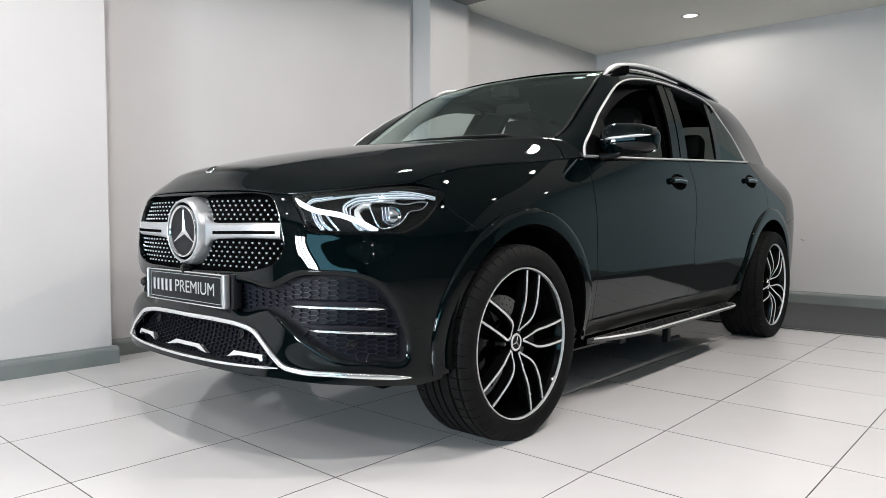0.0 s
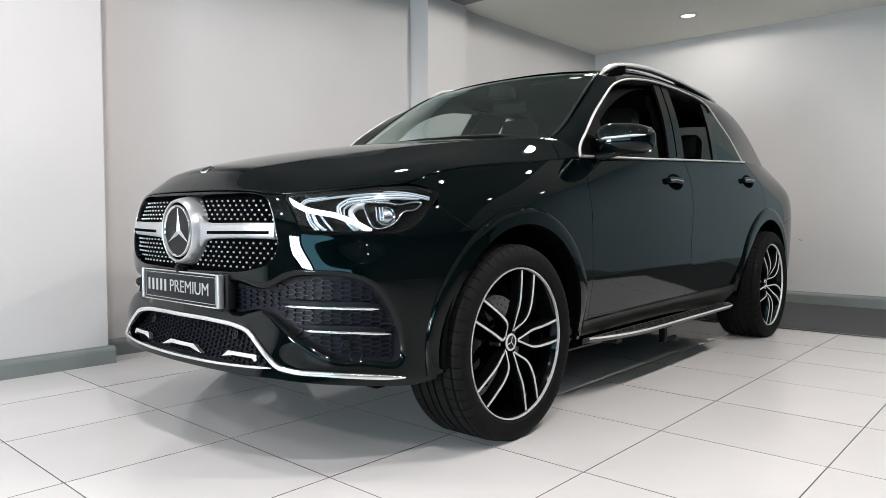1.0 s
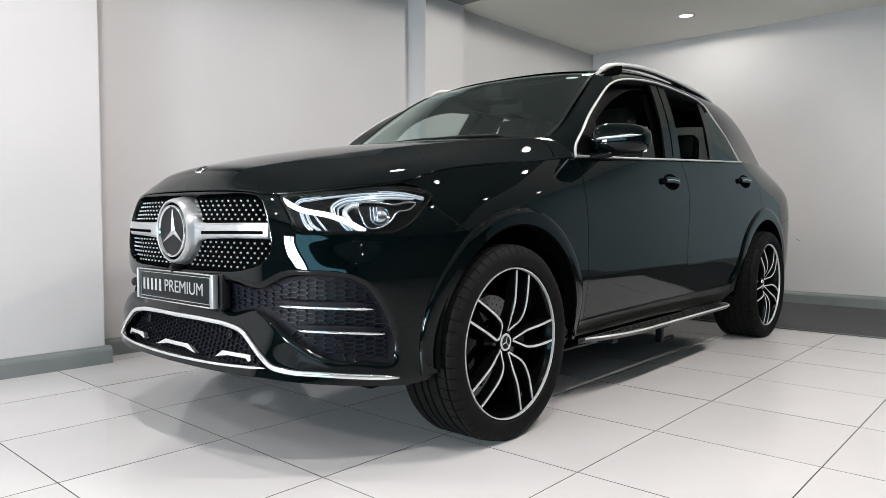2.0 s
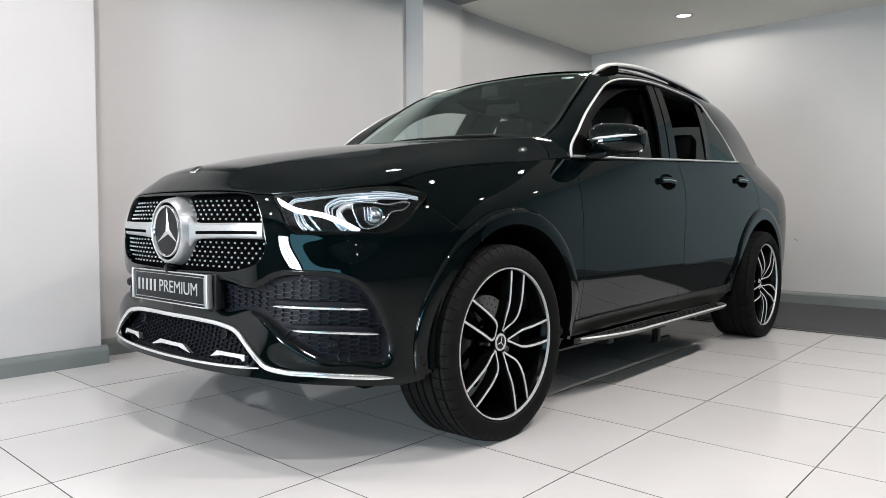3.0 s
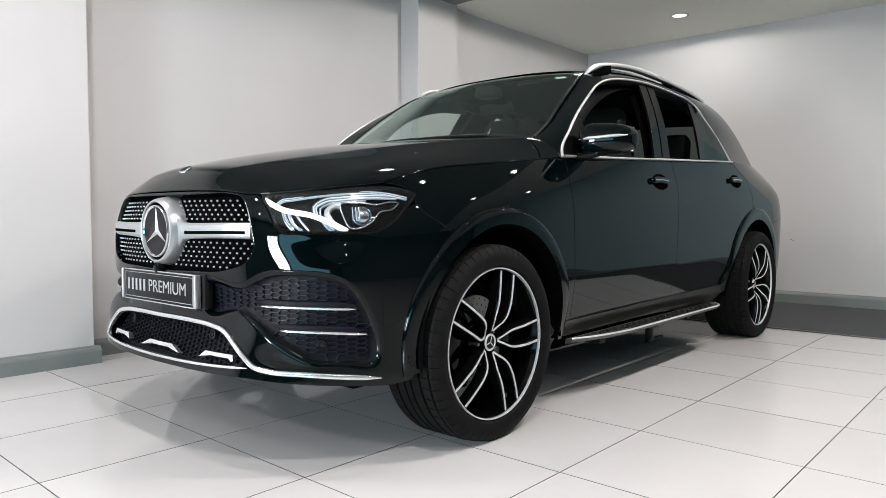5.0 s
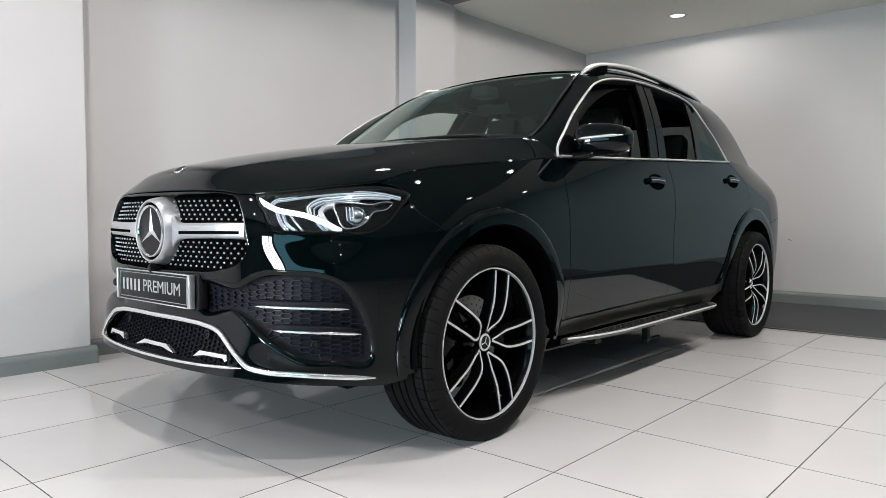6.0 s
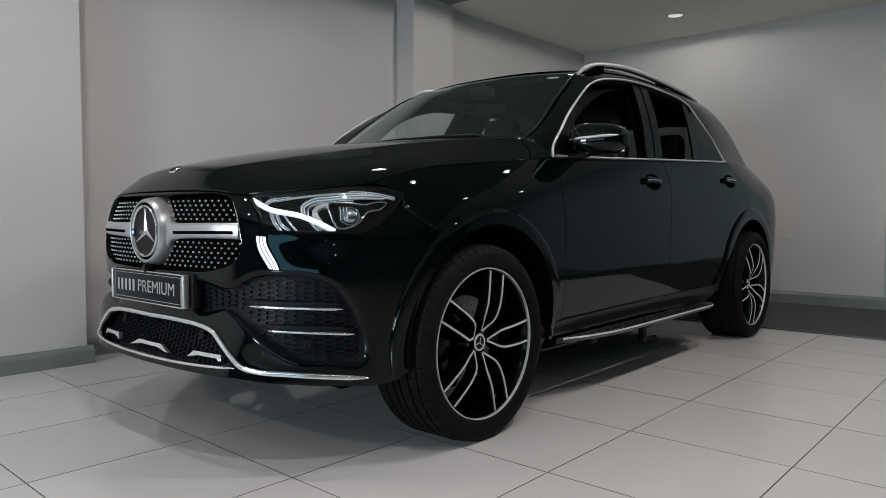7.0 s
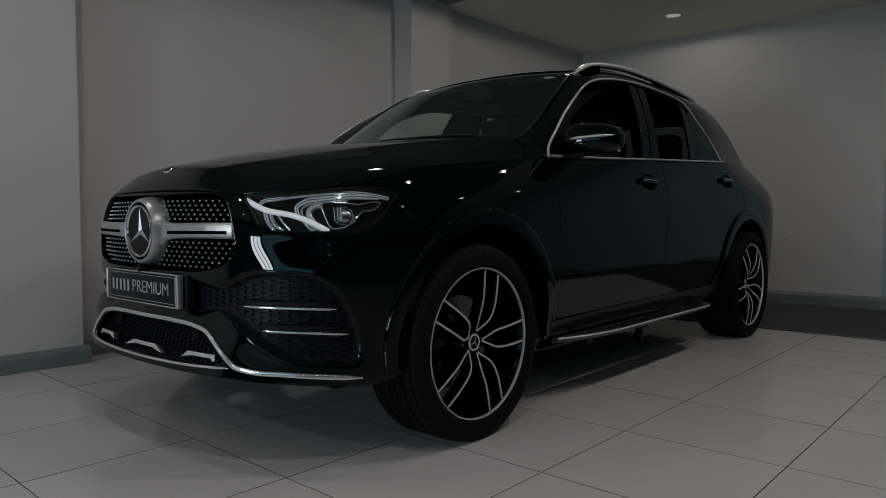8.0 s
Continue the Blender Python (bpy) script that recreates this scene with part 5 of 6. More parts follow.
    rail = sweep("roof_rail", q, np.tile([0, 0, 1.0], (len(q), 1)), rounded(0.030, 0.024, 0.4), TRIM, car, "satin silver roof rail", taper=0.05)
    sweep("rail_seal", q - [0, 0, 0.015], np.tile([0, 0, 1.0], (len(q), 1)), rounded(0.022, 0.008, 0.3), PLASTIC, rail, taper=0.05)
    for a, b in ((-1.24, -1.455), (-2.20, -2.30), (-2.74, -2.92)):
        xx = np.linspace(a, b, 8)
        zz = np.interp(-xx, -xr, zr) - 0.006
        bm = bmesh.new()
        rows = [[bm.verts.new((x, (0.652 + dy) * sg, z_)) for z_ in (z, z - 0.05)] for dy in (-0.014, 0.014) for x, z in zip(xx, zz)]
        n_ = len(xx)
        for i in range(n_ - 1):
            for r in (0, n_):
                bm.faces.new((rows[r + i][0], rows[r + i + 1][0], rows[r + i + 1][1], rows[r + i][1]))
        for i in (0, n_ - 1):
            bm.faces.new((rows[i][0], rows[i][1], rows[n_ + i][1], rows[n_ + i][0]))
        bmesh.ops.recalc_face_normals(bm, faces=bm.faces)
        part("rail_foot", bm, BLACKOUT, rail, smooth=False)

sheet("roof", roof, np.linspace(-3.00, -1.315, 70), np.linspace(-1, 1, 50), PAINT, car, solid=0.012)
sheet("headlining", lambda x, u: roof(x, u) - np.array([0, 0, 0.035]), np.linspace(-2.99, -1.34, 30), np.linspace(-1, 1, 24), HEADLINER, car)
ws = sheet("windscreen", windscreen, np.linspace(-1, 1, 50), np.linspace(0.0, 1.10, 33), WINDSCREEN, car, label="green-tinted windscreen")
# dark painted border of the screen, and its seal
for sg in (1, -1):
    sheet("screen_border", windscreen, np.linspace(0.975, 1.0, 3) * sg, np.linspace(0, 1.1, 33), GLOSS_BLACK, ws, off=-0.003)
    v = np.linspace(0, 1.1, 40)
    c, n = surface(windscreen, np.full(40, 1.0 * sg), v, 0.002)
    sweep("screen_seal", c, n, rounded(0.010, 0.008), PLASTIC, ws)
sheet("screen_border", windscreen, np.linspace(-0.95, 0.95, 50), np.linspace(1.075, 1.10, 4), GLOSS_BLACK, ws, off=-0.003)
sheet("screen_border", windscreen, np.linspace(-0.95, 0.95, 50), np.linspace(0.0, 0.05, 4), GLOSS_BLACK, ws, off=-0.003)
a = np.linspace(0, 2 * math.pi, 28, endpoint=False)
panel("sticker", windscreen, np.stack([0.84 + 0.055 * np.cos(a), 0.875 + 0.022 * np.sin(a)], -1), STICKER, ws, off=0.001, depth=0, res=0.02, gap=0, label="pale green oval sticker")
# cowl between hood and screen, wipers
_cx = np.linspace(-1, 1, 50)


def cowl(u, v):
    y = 0.70 * u
    hx = np.interp(np.abs(y), (0, 0.1, 0.3, 0.55, 0.70), (-0.470, -0.472, -0.49, -0.52, -0.54))
    a = hood(hx, y) - np.array([0, 0, 0.016])
    b = windscreen(u, 0.03 + 0 * u) - np.array([0, 0, 0.006])
    return a + (b - a) * v[..., None]


sheet("cowl", cowl, _cx, np.linspace(0, 1, 5), PLASTIC, car)
for y0, y1 in ((-0.50, 0.08), (0.02, 0.48)):
    y = np.linspace(y0, y1, 24)
    c, n = surface(windscreen, y / 0.69, np.linspace(0.004, 0.018, 24), 0.006)
    sweep("wiper", c, n, rounded(0.012, 0.010), PLASTIC, car, "black wiper blade", taper=0.1)


def rear_screen(u, v):
    e = np.stack([spline((0, 0.5, 1.0), ROOF_EDGE[11:14, i])(v) for i in range(3)], -1)
    k = np.abs(u) ** 2.4
    zc = ROOF_ZC(e[..., 0]) * (1 - v) + e[..., 2] * v
    return np.stack([e[..., 0] - 0.16 * (1 - k) * np.minimum(v * 3, 1), e[..., 1] * u, e[..., 2] + (np.maximum(zc, e[..., 2]) - e[..., 2]) * (1 - k) * (1 - v)], -1)


sheet("rear_screen", rear_screen, np.linspace(-1, 1, 40), np.linspace(0.38, 1, 14), PRIVACY, car, label="dark tinted rear window")
sheet("tailgate_header", rear_screen, np.linspace(-1, 1, 40), np.linspace(0, 0.38, 8), PAINT, car, solid=0.02)
# ---- door mirrors ----
for sg in (1, -1):
    bm = bmesh.new()
    bmesh.ops.create_uvsphere(bm, u_segments=36, v_segments=20, radius=1.0)
    for v in bm.verts:
        x, y, z = v.co
        f = lambda q, e: math.copysign(abs(q) ** e, q)
        x, y, z = f(x, 0.75), f(y, 0.62), f(z, 0.72)
        depth = 0.105 if x > 0 else 0.050
        top = 0.078 - 0.014 * y
        v.co = Vector((-0.806 + depth * x - 0.035 * y, sg * (0.997 + 0.120 * y), 1.208 + (top if z > 0 else 0.066) * z + 0.004 * y))
    body = part("door_mirror", bm, PAINT, car, "green-black door mirror with a chrome-edged indicator strip")
    q = np.array([(-0.696, 0.900, 1.209), (-0.692, 0.943, 1.211), (-0.698, 1.002, 1.214), (-0.718, 1.06, 1.218), (-0.761, 1.109, 1.222)]) * (1, sg, 1)
    q = smooth_loop(q, 0.012, False)
    sweep("indicator", q, np.tile([0.9, 0.35 * sg, 0.2], (len(q), 1)), rounded(0.013, 0.014, 0.45), SATIN, body, "bright indicator strip", taper=0.2)
    q = smooth_loop(np.array([(-0.76, 0.86, 1.143), (-0.775, 0.90, 1.147), (-0.795, 0.955, 1.158), (-0.80, 1.0, 1.165)]) * (1, sg, 1), 0.012, False)
    sweep("arm", q, np.tile([0.2, 0, 1.0], (len(q), 1)), rounded(0.13, 0.035, 0.45), GLOSS_BLACK, body)
    bm = box_bm((-0.848, -0.095, -0.055), (-0.838, 0.095, 0.058), 0.004, 2)
    bmesh.ops.translate(bm, verts=bm.verts, vec=(0.0, 1.005 * sg, 1.208))
    part("mirror_glass", bm, CHROME, body, "silvered mirror glass")

# ---- cabin ----
part("cabin_floor", box_bm((-3.75, -0.80, 0.34), (-0.55, 0.80, 0.38)), BLACKOUT, car)
part("firewall", box_bm((-0.62, -0.84, 0.34), (-0.57, 0.84, 1.10)), BLACKOUT, car)
part("load_bulkhead", box_bm((-3.80, -0.72, 0.34), (-3.76, 0.72, 1.20)), BLACKOUT, car)
for sg in (1, -1):
    bm = box_bm((-3.75, min(0.80 * sg, 0.825 * sg), 0.38), (-0.60, max(0.80 * sg, 0.825 * sg), 1.10), 0.005, 1)
    part("door_lining", bm, LEATHER, car)
    vv, k = [], 30
    for x in np.linspace(-0.66, -2.78, k):
        zb = float(belt_z(x)) - 0.012
        vv += [(x, 0.80 * sg, 1.085), (x, 0.835 * sg, zb), (x, 0.895 * sg, zb)]
    put("door_cap", vv, [(3 * i + j, 3 * i + 3 + j, 3 * i + 4 + j, 3 * i + 1 + j) for i in range(k - 1) for j in range(2)], LEATHER, car)
bm = bmesh.new()
prof = [(-0.58, 1.16), (-0.66, 1.20), (-0.80, 1.175), (-0.98, 1.15), (-1.05, 1.10), (-1.03, 1.00), (-0.95, 0.90), (-0.90, 0.70), (-0.60, 0.70)]
rows = [[bm.verts.new((x, y, z - 0.012 * (y / 0.8) ** 2)) for x, z in prof] for y in np.linspace(-0.82, 0.82, 24)]
for r0, r1 in zip(rows[:-1], rows[1:]):
    for j in range(len(prof)):
        bm.faces.new((r0[j], r1[j], r1[(j + 1) % len(prof)], r0[(j + 1) % len(prof)]))
bm.faces.new(rows[0])
bm.faces.new(rows[-1][::-1])
dash = part("dashboard", bm, LEATHER, car, "black dashboard")
part("screen", box_bm((-1.03, -0.70, 1.11), (-1.015, 0.02, 1.215), 0.006, 2), GLOSS_BLACK, dash)
bm = bmesh.new()
R0, r0 = 0.185, 0.016
for i in range(36):
    for j in range(10):
        a, b = 2 * math.pi * i / 36, 2 * math.pi * j / 10
        bm.verts.new(((R0 + r0 * math.cos(b)) * math.cos(a), (R0 + r0 * math.cos(b)) * math.sin(a), r0 * math.sin(b)))
bm.verts.ensure_lookup_table()
for i in range(36):
    for j in range(10):
        bm.faces.new([bm.verts[q] for q in (i * 10 + j, (i + 1) % 36 * 10 + j, (i + 1) % 36 * 10 + (j + 1) % 10, i * 10 + (j + 1) % 10)])
box_bm((-0.18, -0.025, -0.02), (0.18, 0.025, 0.01), 0.006, 1, bm)
box_bm((-0.06, -0.07, -0.03), (0.06, 0.05, 0.015), 0.015, 2, bm)
bm.transform(Matrix.Translation((-1.22, -0.38, 1.06)) @ Matrix.Rotation(radians(-68), 4, "Y") @ Matrix.Rotation(radians(90), 4, "Z"))
part("steering_wheel", bm, LEATHER, car, "black leather steering wheel")


def cushion(lo, hi, taper, m, bulge=0.02):
    bm = bmesh.new()
    bmesh.ops.create_cube(bm, size=1.0)
    bmesh.ops.subdivide_edges(bm, edges=bm.edges, cuts=6, use_grid_fill=True)
    for v in bm.verts:
        x, y, z = (2 * c for c in v.co)
        k = (x**8 + y**8 + z**8) ** (1 / 8)
        q = Vector((x, y, z)) * (1 / max(k, 1e-6)) * max(abs(x), abs(y), abs(z))
        s = 1 - taper * (q.z + 1) / 2
        v.co = Vector(((lo[0] + hi[0]) / 2 + q.x * (hi[0] - lo[0]) / 2, (lo[1] + hi[1]) / 2 + q.y * s * (hi[1] - lo[1]) / 2, (lo[2] + hi[2]) / 2 + q.z * (hi[2] - lo[2]) / 2))
    bm.transform(m)
    return bm


for x0, ys in ((-1.70, (0.38, -0.38)), (-2.62, (0.44, 0.0, -0.44))):
    for y in ys:
        lean_ = pose(x0, y, 0.69 if x0 > -2 else 0.60, 0, -16, 0)
        seat = part("front_seat" if x0 > -2 else "rear_seat", cushion((-0.08, -0.26, 0), (0.10, 0.26, 0.64), 0.22, lean_), LEATHER, car, "black leather seat with head restraint")
        part("seat_base", cushion((x0 - 0.05, y - 0.27, 0.44), (x0 + 0.52, y + 0.27, 0.62), 0.05, Matrix()), LEATHER, seat)
        part("head_restraint", cushion((-0.07, -0.135, 0.69), (0.05, 0.135, 0.88), 0.10, lean_), LEATHER, seat)
        for k in (-0.06, 0.06):
            part("restraint_post", placed(lathe_bm([(0.006, 0.60), (0.006, 0.72)], 8), lean_ @ Matrix.Translation((0, k, 0))), CHROME, seat)
part("mirror_pod", cushion((-1.26, -0.07, 1.56), (-1.14, 0.07, 1.63), 0.2, Matrix()), PLASTIC, car)
part("interior_mirror", cushion((-1.30, -0.13, 1.475), (-1.27, 0.13, 1.545), 0.1, Matrix()), GLOSS_BLACK, car)
for y in (0.36, -0.36):
    part("sun_visor", cushion((-1.42, y - 0.2, 1.615), (-1.24, y + 0.2, 1.635), 0.0, pose(0, 0, 0, 0, 0, 0)), HEADLINER, car)

flip_pane = {1: pane_y, -1: lambda x, z: pane_y(x, z) * RIGHT}
for sg in (1, -1):
    q = np.array([(-1.66, 1.10), (-1.80, 1.45), (-1.88, 1.64), (-2.14, 1.64), (-2.095, 1.48), (-1.98, 1.10)] if sg < 0 else [(-1.55, 1.10), (-1.72, 1.64), (-1.90, 1.64), (-1.76, 1.10)])
    panel("pillar_trim", flip_pane[sg], straight(q, 0.03), BLACKOUT, car, off=-0.05, depth=0.03, res=0.04, gap=0)

# linings of the windscreen pillars and of the rear pillars
for sg in (1, -1):
    a = ROOF_EDGE[1:8] * (1, sg, 1) - np.array([0.0, 0.012 * sg, 0.012])
    b = np.array([(-0.90, 0.73, 1.23), (-1.00, 0.71, 1.315), (-1.06, 0.70, 1.365), (-1.18, 0.70, 1.452), (-1.33, 0.695, 1.522), (-1.55, 0.685, 1.580), (-1.85, 0.675, 1.604)]) * (1, sg, 1)
    a, b = smooth_loop(a, 0.03, False), smooth_loop(b, 0.03, False)
    k = 30
    a, b = (q[np.linspace(0, len(q) - 1, k).astype(int)] for q in (a, b))
    mid = (a + b) / 2 - np.array([0, 0.012 * sg, 0])
    vv = np.concatenate([a, mid, b, b + np.array([0, 0.03 * sg, 0])])
    put("pillar_lining", vv, [(r * k + i, r * k + i + 1, (r + 1) * k + i + 1, (r + 1) * k + i) for r in range(3) for i in range(k - 1)], PLASTIC, car, smooth=True)
    part("rear_pillar_lining", placed(box_bm((-0.46, -0.015, -0.26), (0.0, 0.015, 0.24), 0.012, 2), pose(-2.40, 0.79 * sg, 1.40, 16 * sg, -18, 0)), BLACKOUT, car)

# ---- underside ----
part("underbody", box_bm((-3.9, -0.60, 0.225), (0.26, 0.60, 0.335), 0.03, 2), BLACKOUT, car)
# added low and out of view to keep light off the floor beneath
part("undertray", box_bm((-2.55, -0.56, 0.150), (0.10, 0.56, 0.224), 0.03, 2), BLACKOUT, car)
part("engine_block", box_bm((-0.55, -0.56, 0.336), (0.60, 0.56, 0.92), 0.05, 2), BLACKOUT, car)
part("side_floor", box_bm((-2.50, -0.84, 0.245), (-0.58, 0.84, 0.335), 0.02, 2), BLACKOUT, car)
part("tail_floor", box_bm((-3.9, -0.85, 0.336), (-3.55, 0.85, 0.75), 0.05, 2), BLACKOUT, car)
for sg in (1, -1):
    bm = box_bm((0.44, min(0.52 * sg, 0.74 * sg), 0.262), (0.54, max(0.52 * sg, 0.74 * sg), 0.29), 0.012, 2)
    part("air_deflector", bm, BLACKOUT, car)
hanger = part("exhaust_hanger", box_bm((-1.83, 0.735, 0.105), (-1.79, 0.775, 0.236), 0.006, 2), PLASTIC, car)
part("hanger_plate", box_bm((-1.86, 0.70, 0.195), (-1.74, 0.79, 0.215), 0.004, 2), PLASTIC, hanger)
part("hanger_rod", placed(lathe_bm([(0.0, -0.12), (0.010, -0.12), (0.010, 0.10), (0.0, 0.10)], 12), pose(-1.87, 0.755, 0.118, 0, 90, 0)), PLASTIC, hanger)
# inner shell behind the panel gaps
_sh = np.concatenate([straight([(-1.0, 0.33), (1.0, 0.33)], 0.03, False), straight([(1.0, 0.95), (0.5, 0.90), (-0.5, 0.90), (-1.0, 0.95)], 0.03, False)])
panel("front_shell", skin, _sh, BLACKOUT, car, off=-0.085, depth=0, res=0.04)
for sg in (1, -1):
    q = np.concatenate([arch(*FA, 0.47, 178, 40), straight([(1.2, 0.93), (1.3, 1.0), (2.0, 1.08), (3.2, 1.13), (4.2, 1.18), (_sq, 1.18), (_sq, 0.80), (s_of_x(-3.46), 0.60)], 0.03, False), arch(*RA, 0.48, 150, 4),
                        straight([(4.0, 0.41), (2.1, 0.39)], 0.03, False)])
    panel("side_shell", skin, q * (sg, 1), BLACKOUT, car, off=-0.026, depth=0, res=0.04)


# ---- wheels ----
def tyre_bm():
    """A tyre with ribs, sipes and shoulder blocks; axis along y, outer side towards +y."""
    half, R, rb = 0.1425, 0.393, 0.300
    prof = [(rb, -0.120), (rb + 0.012, -0.136), (rb + 0.035, -0.1445), (rb + 0.055, -0.143), (R - 0.018, -0.134), (R - 0.006, -0.123)]
    side = [(R - 0.0025, -0.112)]
    rib = []
    for y0, y1 in ((-0.105, -0.070), (-0.058, -0.022), (-0.012, 0.012), (0.022, 0.058), (0.070, 0.105)):
        rib += [(R - 0.009, y0 + 0.0005 - 0.002), (R - 0.0004, y0), (R, (y0 + y1) / 2), (R - 0.0004, y1), (R - 0.009, y1 + 0.0015)]
    back = [(r, -y) for r, y in (prof + side)][::-1]
    full = [(r, y * (0.9 if y < 0 else 1.0)) for r, y in prof + side + rib + back]
    bm = bmesh.new()
    rings, pitches = [], 56
    angles = []
    for k in range(pitches):
        for f, deep in ((0.0, 0), (0.45, 0), (0.91, 0), (0.93, 1), (0.98, 1)):
            angles.append((2 * math.pi * (k + f) / pitches, deep))
    for a, deep in angles:
        ring = []
        for r, y in full:
            cut = 0.005 if deep and abs(y) > 0.068 and r > R - 0.02 else 0.0
            aa = a + 0.10 * max(0.0, abs(y) - 0.06) * (1 if y > 0 else -1) * 3
            ring.append(bm.verts.new(((r - cut) * math.sin(aa), y, (r - cut) * math.cos(aa))))
        rings.append(ring)
    n = len(full)
    for p, q in zip(rings, rings[1:] + rings[:1]):
        for i in range(n - 1):
            bm.faces.new((p[i], q[i], q[i + 1], p[i + 1]))
    # flat where it stands
    for v in bm.verts:
        if v.co.z < -0.3835:
            v.co.z = -0.3835 + (v.co.z + 0.3835) * 0.1
    return bm


def polar(r, deg, y):
    a = radians(deg)
    return np.array([-r * math.sin(a), y, r * math.cos(a)])


RIM = 0.3035


def dish(r):
    """How far the spokes' face lies from the wheel's middle plane: sunk at the hub, proudest half way out."""
    return float(np.interp(r / RIM, (0.10, 0.20, 0.32, 0.46, 0.62, 0.80, 0.95), (0.088, 0.102, 0.122, 0.135, 0.136, 0.131, 0.125)))


def build_wheel():
    w = part("wheel", lathe_bm([(0.285, -0.12), (0.300, -0.118), (0.296, -0.09), (0.278, -0.06), (0.272, 0.06), (0.278, 0.095), (0.286, 0.112), (0.2915, 0.122), (0.2925, 0.118)], 72, axis="y"), GLOSS_BLACK)
    part("rim_edge", lathe_bm([(0.2952, 0.112), (0.2960, 0.1280), (0.2968, 0.1300), (0.3002, 0.1300), (0.3014, 0.1285), (0.3022, 0.120), (0.300, 0.110)], 96, axis="y"), MACHINED, w, "machined silver rim edge")
    part("tyre", tyre_bm(), TYRE, w, "black low-profile tyre", sharp=28)
    for k in range(5):
        mid = 72 * k
        for sg in (1, -1):
            pts = [polar(r, mid + sg * d, dish(r)) for r, d in ((0.046, 3), (0.070, 12.5), (0.094, 17.5), (0.108, 18.2), (0.124, 17.2), (0.160, 14.2), (0.225, 10.8), (0.289, 8.8))]
            q = smooth_loop(pts, 0.010, False)
            nn = np.tile([0, 1.0, 0], (len(q), 1))
            spoke = sweep("spoke", q - np.array([0, 0.022, 0]), nn, [(-0.013, -0.022), (-0.011, 0.012), (-0.008, 0.018), (0.008, 0.018), (0.011, 0.012), (0.013, -0.022)], GLOSS_BLACK, w)
            sweep("spoke_face", q - np.array([0, 0.003, 0]), nn, [(-0.0046, -0.004), (-0.0040, 0.0015), (0.0040, 0.0015), (0.0046, -0.004)], MACHINED, spoke, "machined silver face")
        # dark web that joins the pair to the hub
        web = bmesh.new()
        ring = [polar(0.030, mid - 30, 0.066), polar(0.030, mid + 30, 0.066), polar(0.115, mid + 15, dish(0.1) - 0.022), polar(0.115, mid - 15, dish(0.1) - 0.022)]
        top = [web.verts.new(p) for p in ring]
        low = [web.verts.new(p - np.array([0, 0.03, 0])) for p in ring]
        web.faces.new(top)
        web.faces.new(low[::-1])
        for i in range(4):
            web.faces.new((top[i], top[(i + 1) % 4], low[(i + 1) % 4], low[i]))
        part("spoke_root", web, GLOSS_BLACK, w, smooth=False)
        a = mid + 36
        c = polar(0.056, a, 0.0)
        part("wheel_bolt", placed(lathe_bm([(0.0, 0.078), (0.007, 0.078), (0.0085, 0.074), (0.0085, 0.045)], 6, axis="y"), Matrix.Translation(Vector(c))), DISC, w)
    part("hub", lathe_bm([(0.0, 0.070), (0.040, 0.070), (0.062, 0.060), (0.078, 0.045), (0.08, 0.0)], 40, axis="y"), GLOSS_BLACK, w)
    cap = part("hub_cap", lathe_bm([(0.0, 0.0935), (0.024, 0.0935), (0.025, 0.092), (0.034, 0.0915), (0.037, 0.088), (0.0375, 0.066)], 40, axis="y"), GLOSS_BLACK, w, "round hub cap")
    part("cap_ring", lathe_bm([(0.0265, 0.0925), (0.0275, 0.0942), (0.034, 0.0935), (0.0355, 0.0905)], 40, axis="y"), MACHINED, cap)
    for k in range(3):
        c = np.stack([polar(0.002, 120 * k, 0.0945), polar(0.012, 120 * k, 0.0945), polar(0.0235, 120 * k, 0.0945)])
        sweep("cap_arm", c, np.tile([0, 1.0, 0], (3, 1)), [(-0.0016, -0.001), (0, 0.001), (0.0016, -0.001)], MACHINED, cap)
    part("brake_disc", lathe_bm([(0.08, 0.0), (0.09, 0.02), (0.105, 0.022), (0.106, 0.012), (0.182, 0.012), (0.182, -0.02), (0.08, -0.02)], 64, axis="y"), DISC, w, "drilled steel brake disc")
    holes = []
    for k in range(30):
        for j in range(3):
            a, r = 12 * k + 4 * j, 0.122 + 0.024 * j
            c = polar(r, a, 0.0126)
            v = [c + np.array([0.004 * math.cos(q), 0, 0.004 * math.sin(q)]) for q in np.linspace(0, 2 * math.pi, 7)[:-1]]
            holes.append((v + [p - np.array([0, 0.0004, 0]) for p in v], [tuple(range(6))]))
    tagged(stuff_mesh("disc_hole", holes, BLACKOUT, w), kind="stuff")
    caliper, rows = bmesh.new(), []
    for d in np.linspace(-48, -175, 26):
        k = min(1.0, min(-48 - d, d + 175) / 14 + 0.35)
        rows.append([caliper.verts.new(polar(r, d, y)) for r, y in ((0.088, 0.014), (0.094, 0.014 + 0.020 * k), (0.110, 0.014 + 0.030 * k), (0.165, 0.014 + 0.034 * k), (0.188, 0.014 + 0.026 * k), (0.196, 0.006), (0.196, -0.02), (0.088, -0.02))])
    for p, q in zip(rows[:-1], rows[1:]):
        for i in range(8):
            caliper.faces.new((p[i], p[(i + 1) % 8], q[(i + 1) % 8], q[i]))
    caliper.faces.new(rows[0])
    caliper.faces.new(rows[-1][::-1])
    part("brake_caliper", caliper, GLOSS_BLACK, w, "dark brake caliper")
    part("hub_carrier", lathe_bm([(0.0, -0.01), (0.10, -0.01), (0.14, -0.06), (0.14, -0.12), (0.0, -0.12)], 32, axis="y"), BLACKOUT, w)
    return w


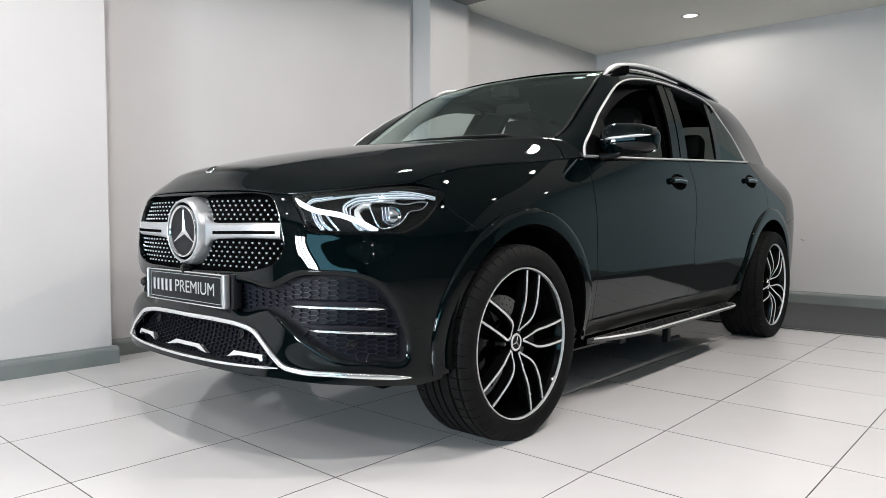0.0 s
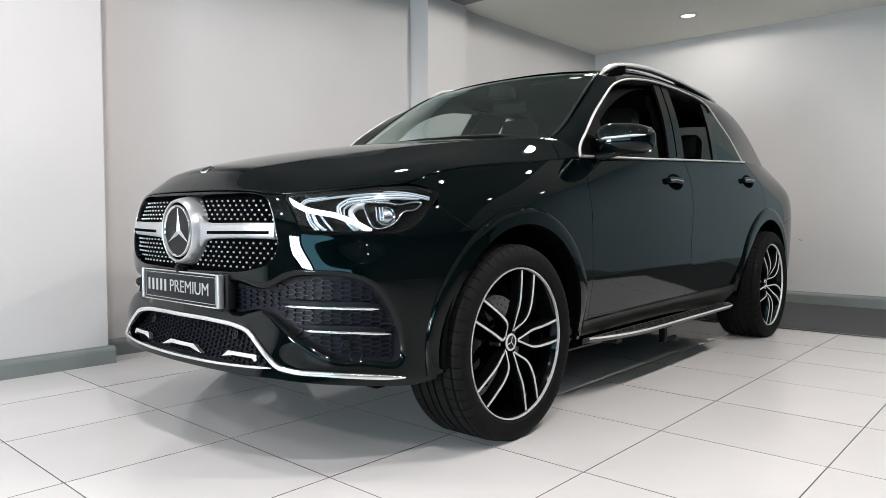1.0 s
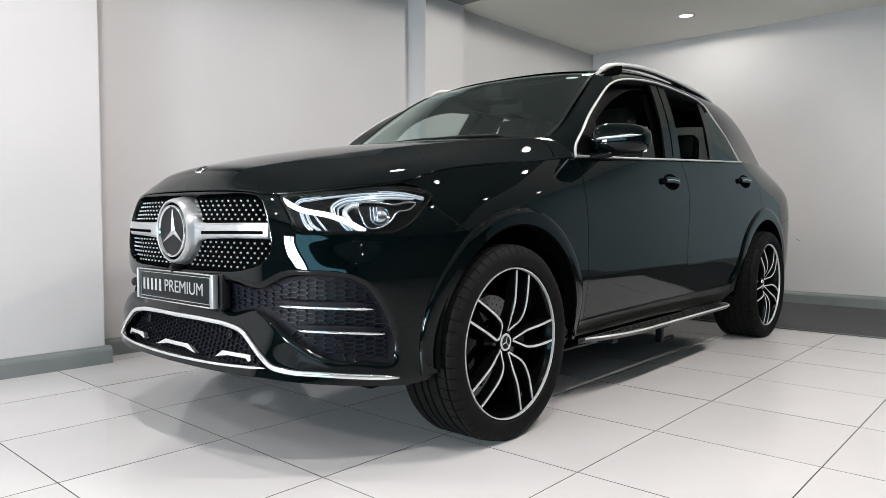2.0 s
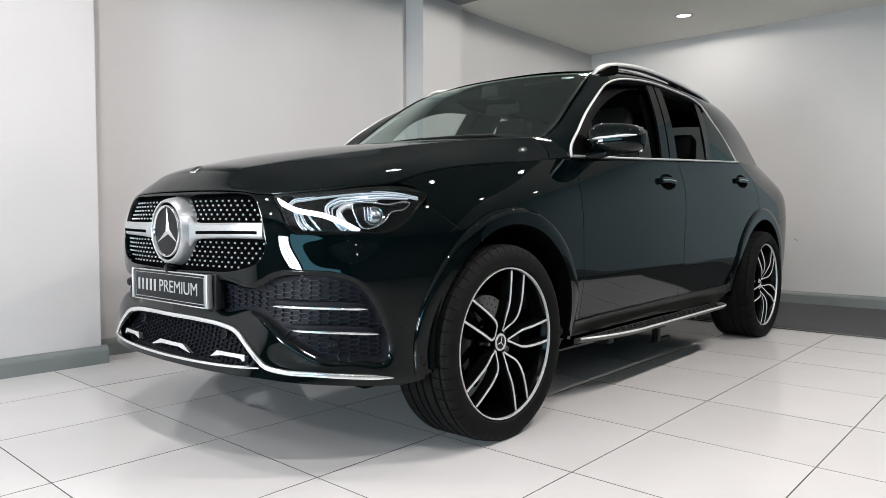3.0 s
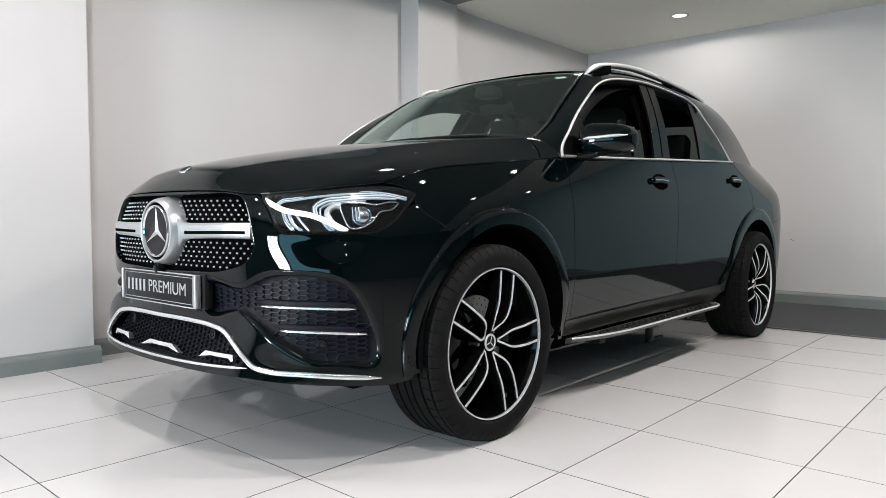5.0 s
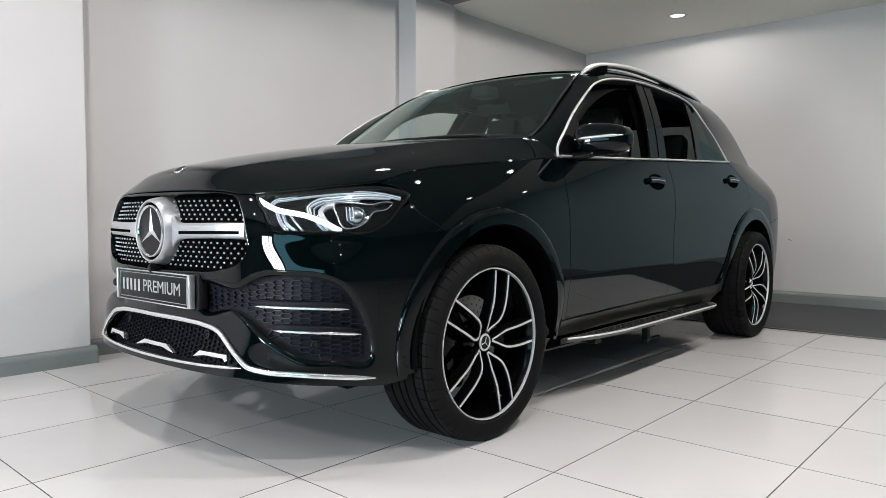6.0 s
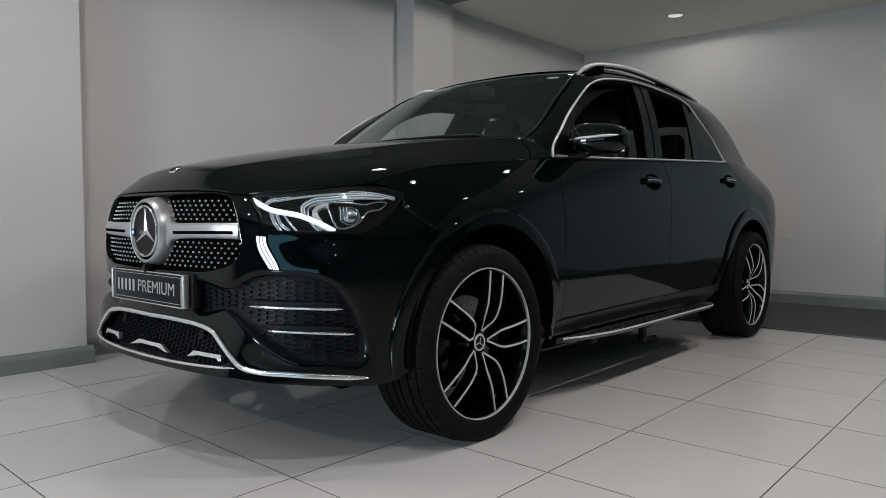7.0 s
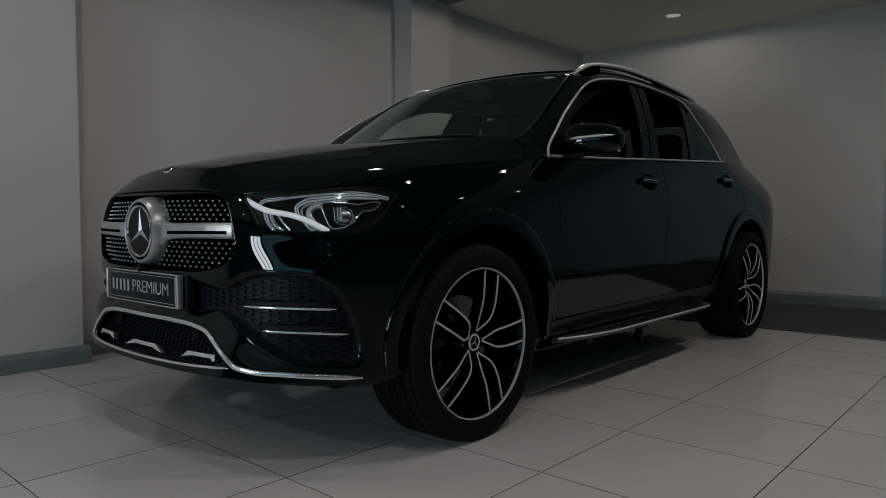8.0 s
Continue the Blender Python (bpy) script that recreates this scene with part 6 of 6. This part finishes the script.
def seat_wheel(w, x, y, spin, steer, flip=False, wide=1.0):
    """Stands a wheel at an axle end; spin turns it about its axle."""
    m = pose(x, y, 0.3725, 0, 0, steer + (180 if flip else 0)) @ Matrix.Diagonal((0.967, wide, 0.967, 1)) @ pose(0, 0, 0, 0, spin, 0)
    w.parent = car
    w.matrix_basis = m


_w = build_wheel()
_others = [copy_thing(_w, Matrix()) for _ in range(3)]
seat_wheel(_w, -0.012, 0.822, -14.6, -0.6)
seat_wheel(_others[0], -3.10, 0.859, 31, 0, wide=1.12)
seat_wheel(_others[1], -0.012, -0.822, 40, -0.6, True)
seat_wheel(_others[2], -3.10, -0.859, 5, 0, True, 1.12)


# ---- floor: 600 mm porcelain tiles over grout ----
floor_ob = structure(part("floor", box_bm((X0 - 0.2, -2.1, -0.15), (X1 + 0.2, Y1 + 0.2, -0.0022)), GROUT), "cream polished porcelain tile floor with thin grey joints", "floor")
TILE_SIZE, JOINT = 0.6, 0.0042


def tile_mesh(w, h):
    bm = box_bm((JOINT / 2, JOINT / 2, -0.006), (w - JOINT / 2, h - JOINT / 2, 0.0))
    me = bpy.data.meshes.new("tile")
    bm.to_mesh(me)
    bm.free()
    me.materials.append(TILE)
    me.materials.append(GROUT)
    for p in me.polygons:
        p.material_index = 0 if p.normal.z > 0.5 else 1
    return me


_full = tile_mesh(TILE_SIZE, TILE_SIZE)
_gx, _gy = 0.71, 0.115
_cuts = {}
for i in range(-12, 12):
    for j in range(-5, 12):
        xa, ya = _gx + i * TILE_SIZE, _gy + j * TILE_SIZE
        lo = (max(xa, MAT_X + 0.012), max(ya, -1.95))
        hi = (min(xa + TILE_SIZE, X1), min(ya + TILE_SIZE, Y1))
        w, h = hi[0] - lo[0], hi[1] - lo[1]
        if w < 0.03 or h < 0.03:
            continue
        if w > 0.599 and h > 0.599:
            me = _full
        else:
            key = (round(w, 3), round(h, 3))
            if key not in _cuts:
                _cuts[key] = tile_mesh(w, h)
            me = _cuts[key]
        t = new("tile", me)
        t.parent = floor_ob
        t.location = (lo[0], lo[1], 0)
        t.rotation_euler = (random.gauss(0, 0.0003), random.gauss(0, 0.0003), 0)
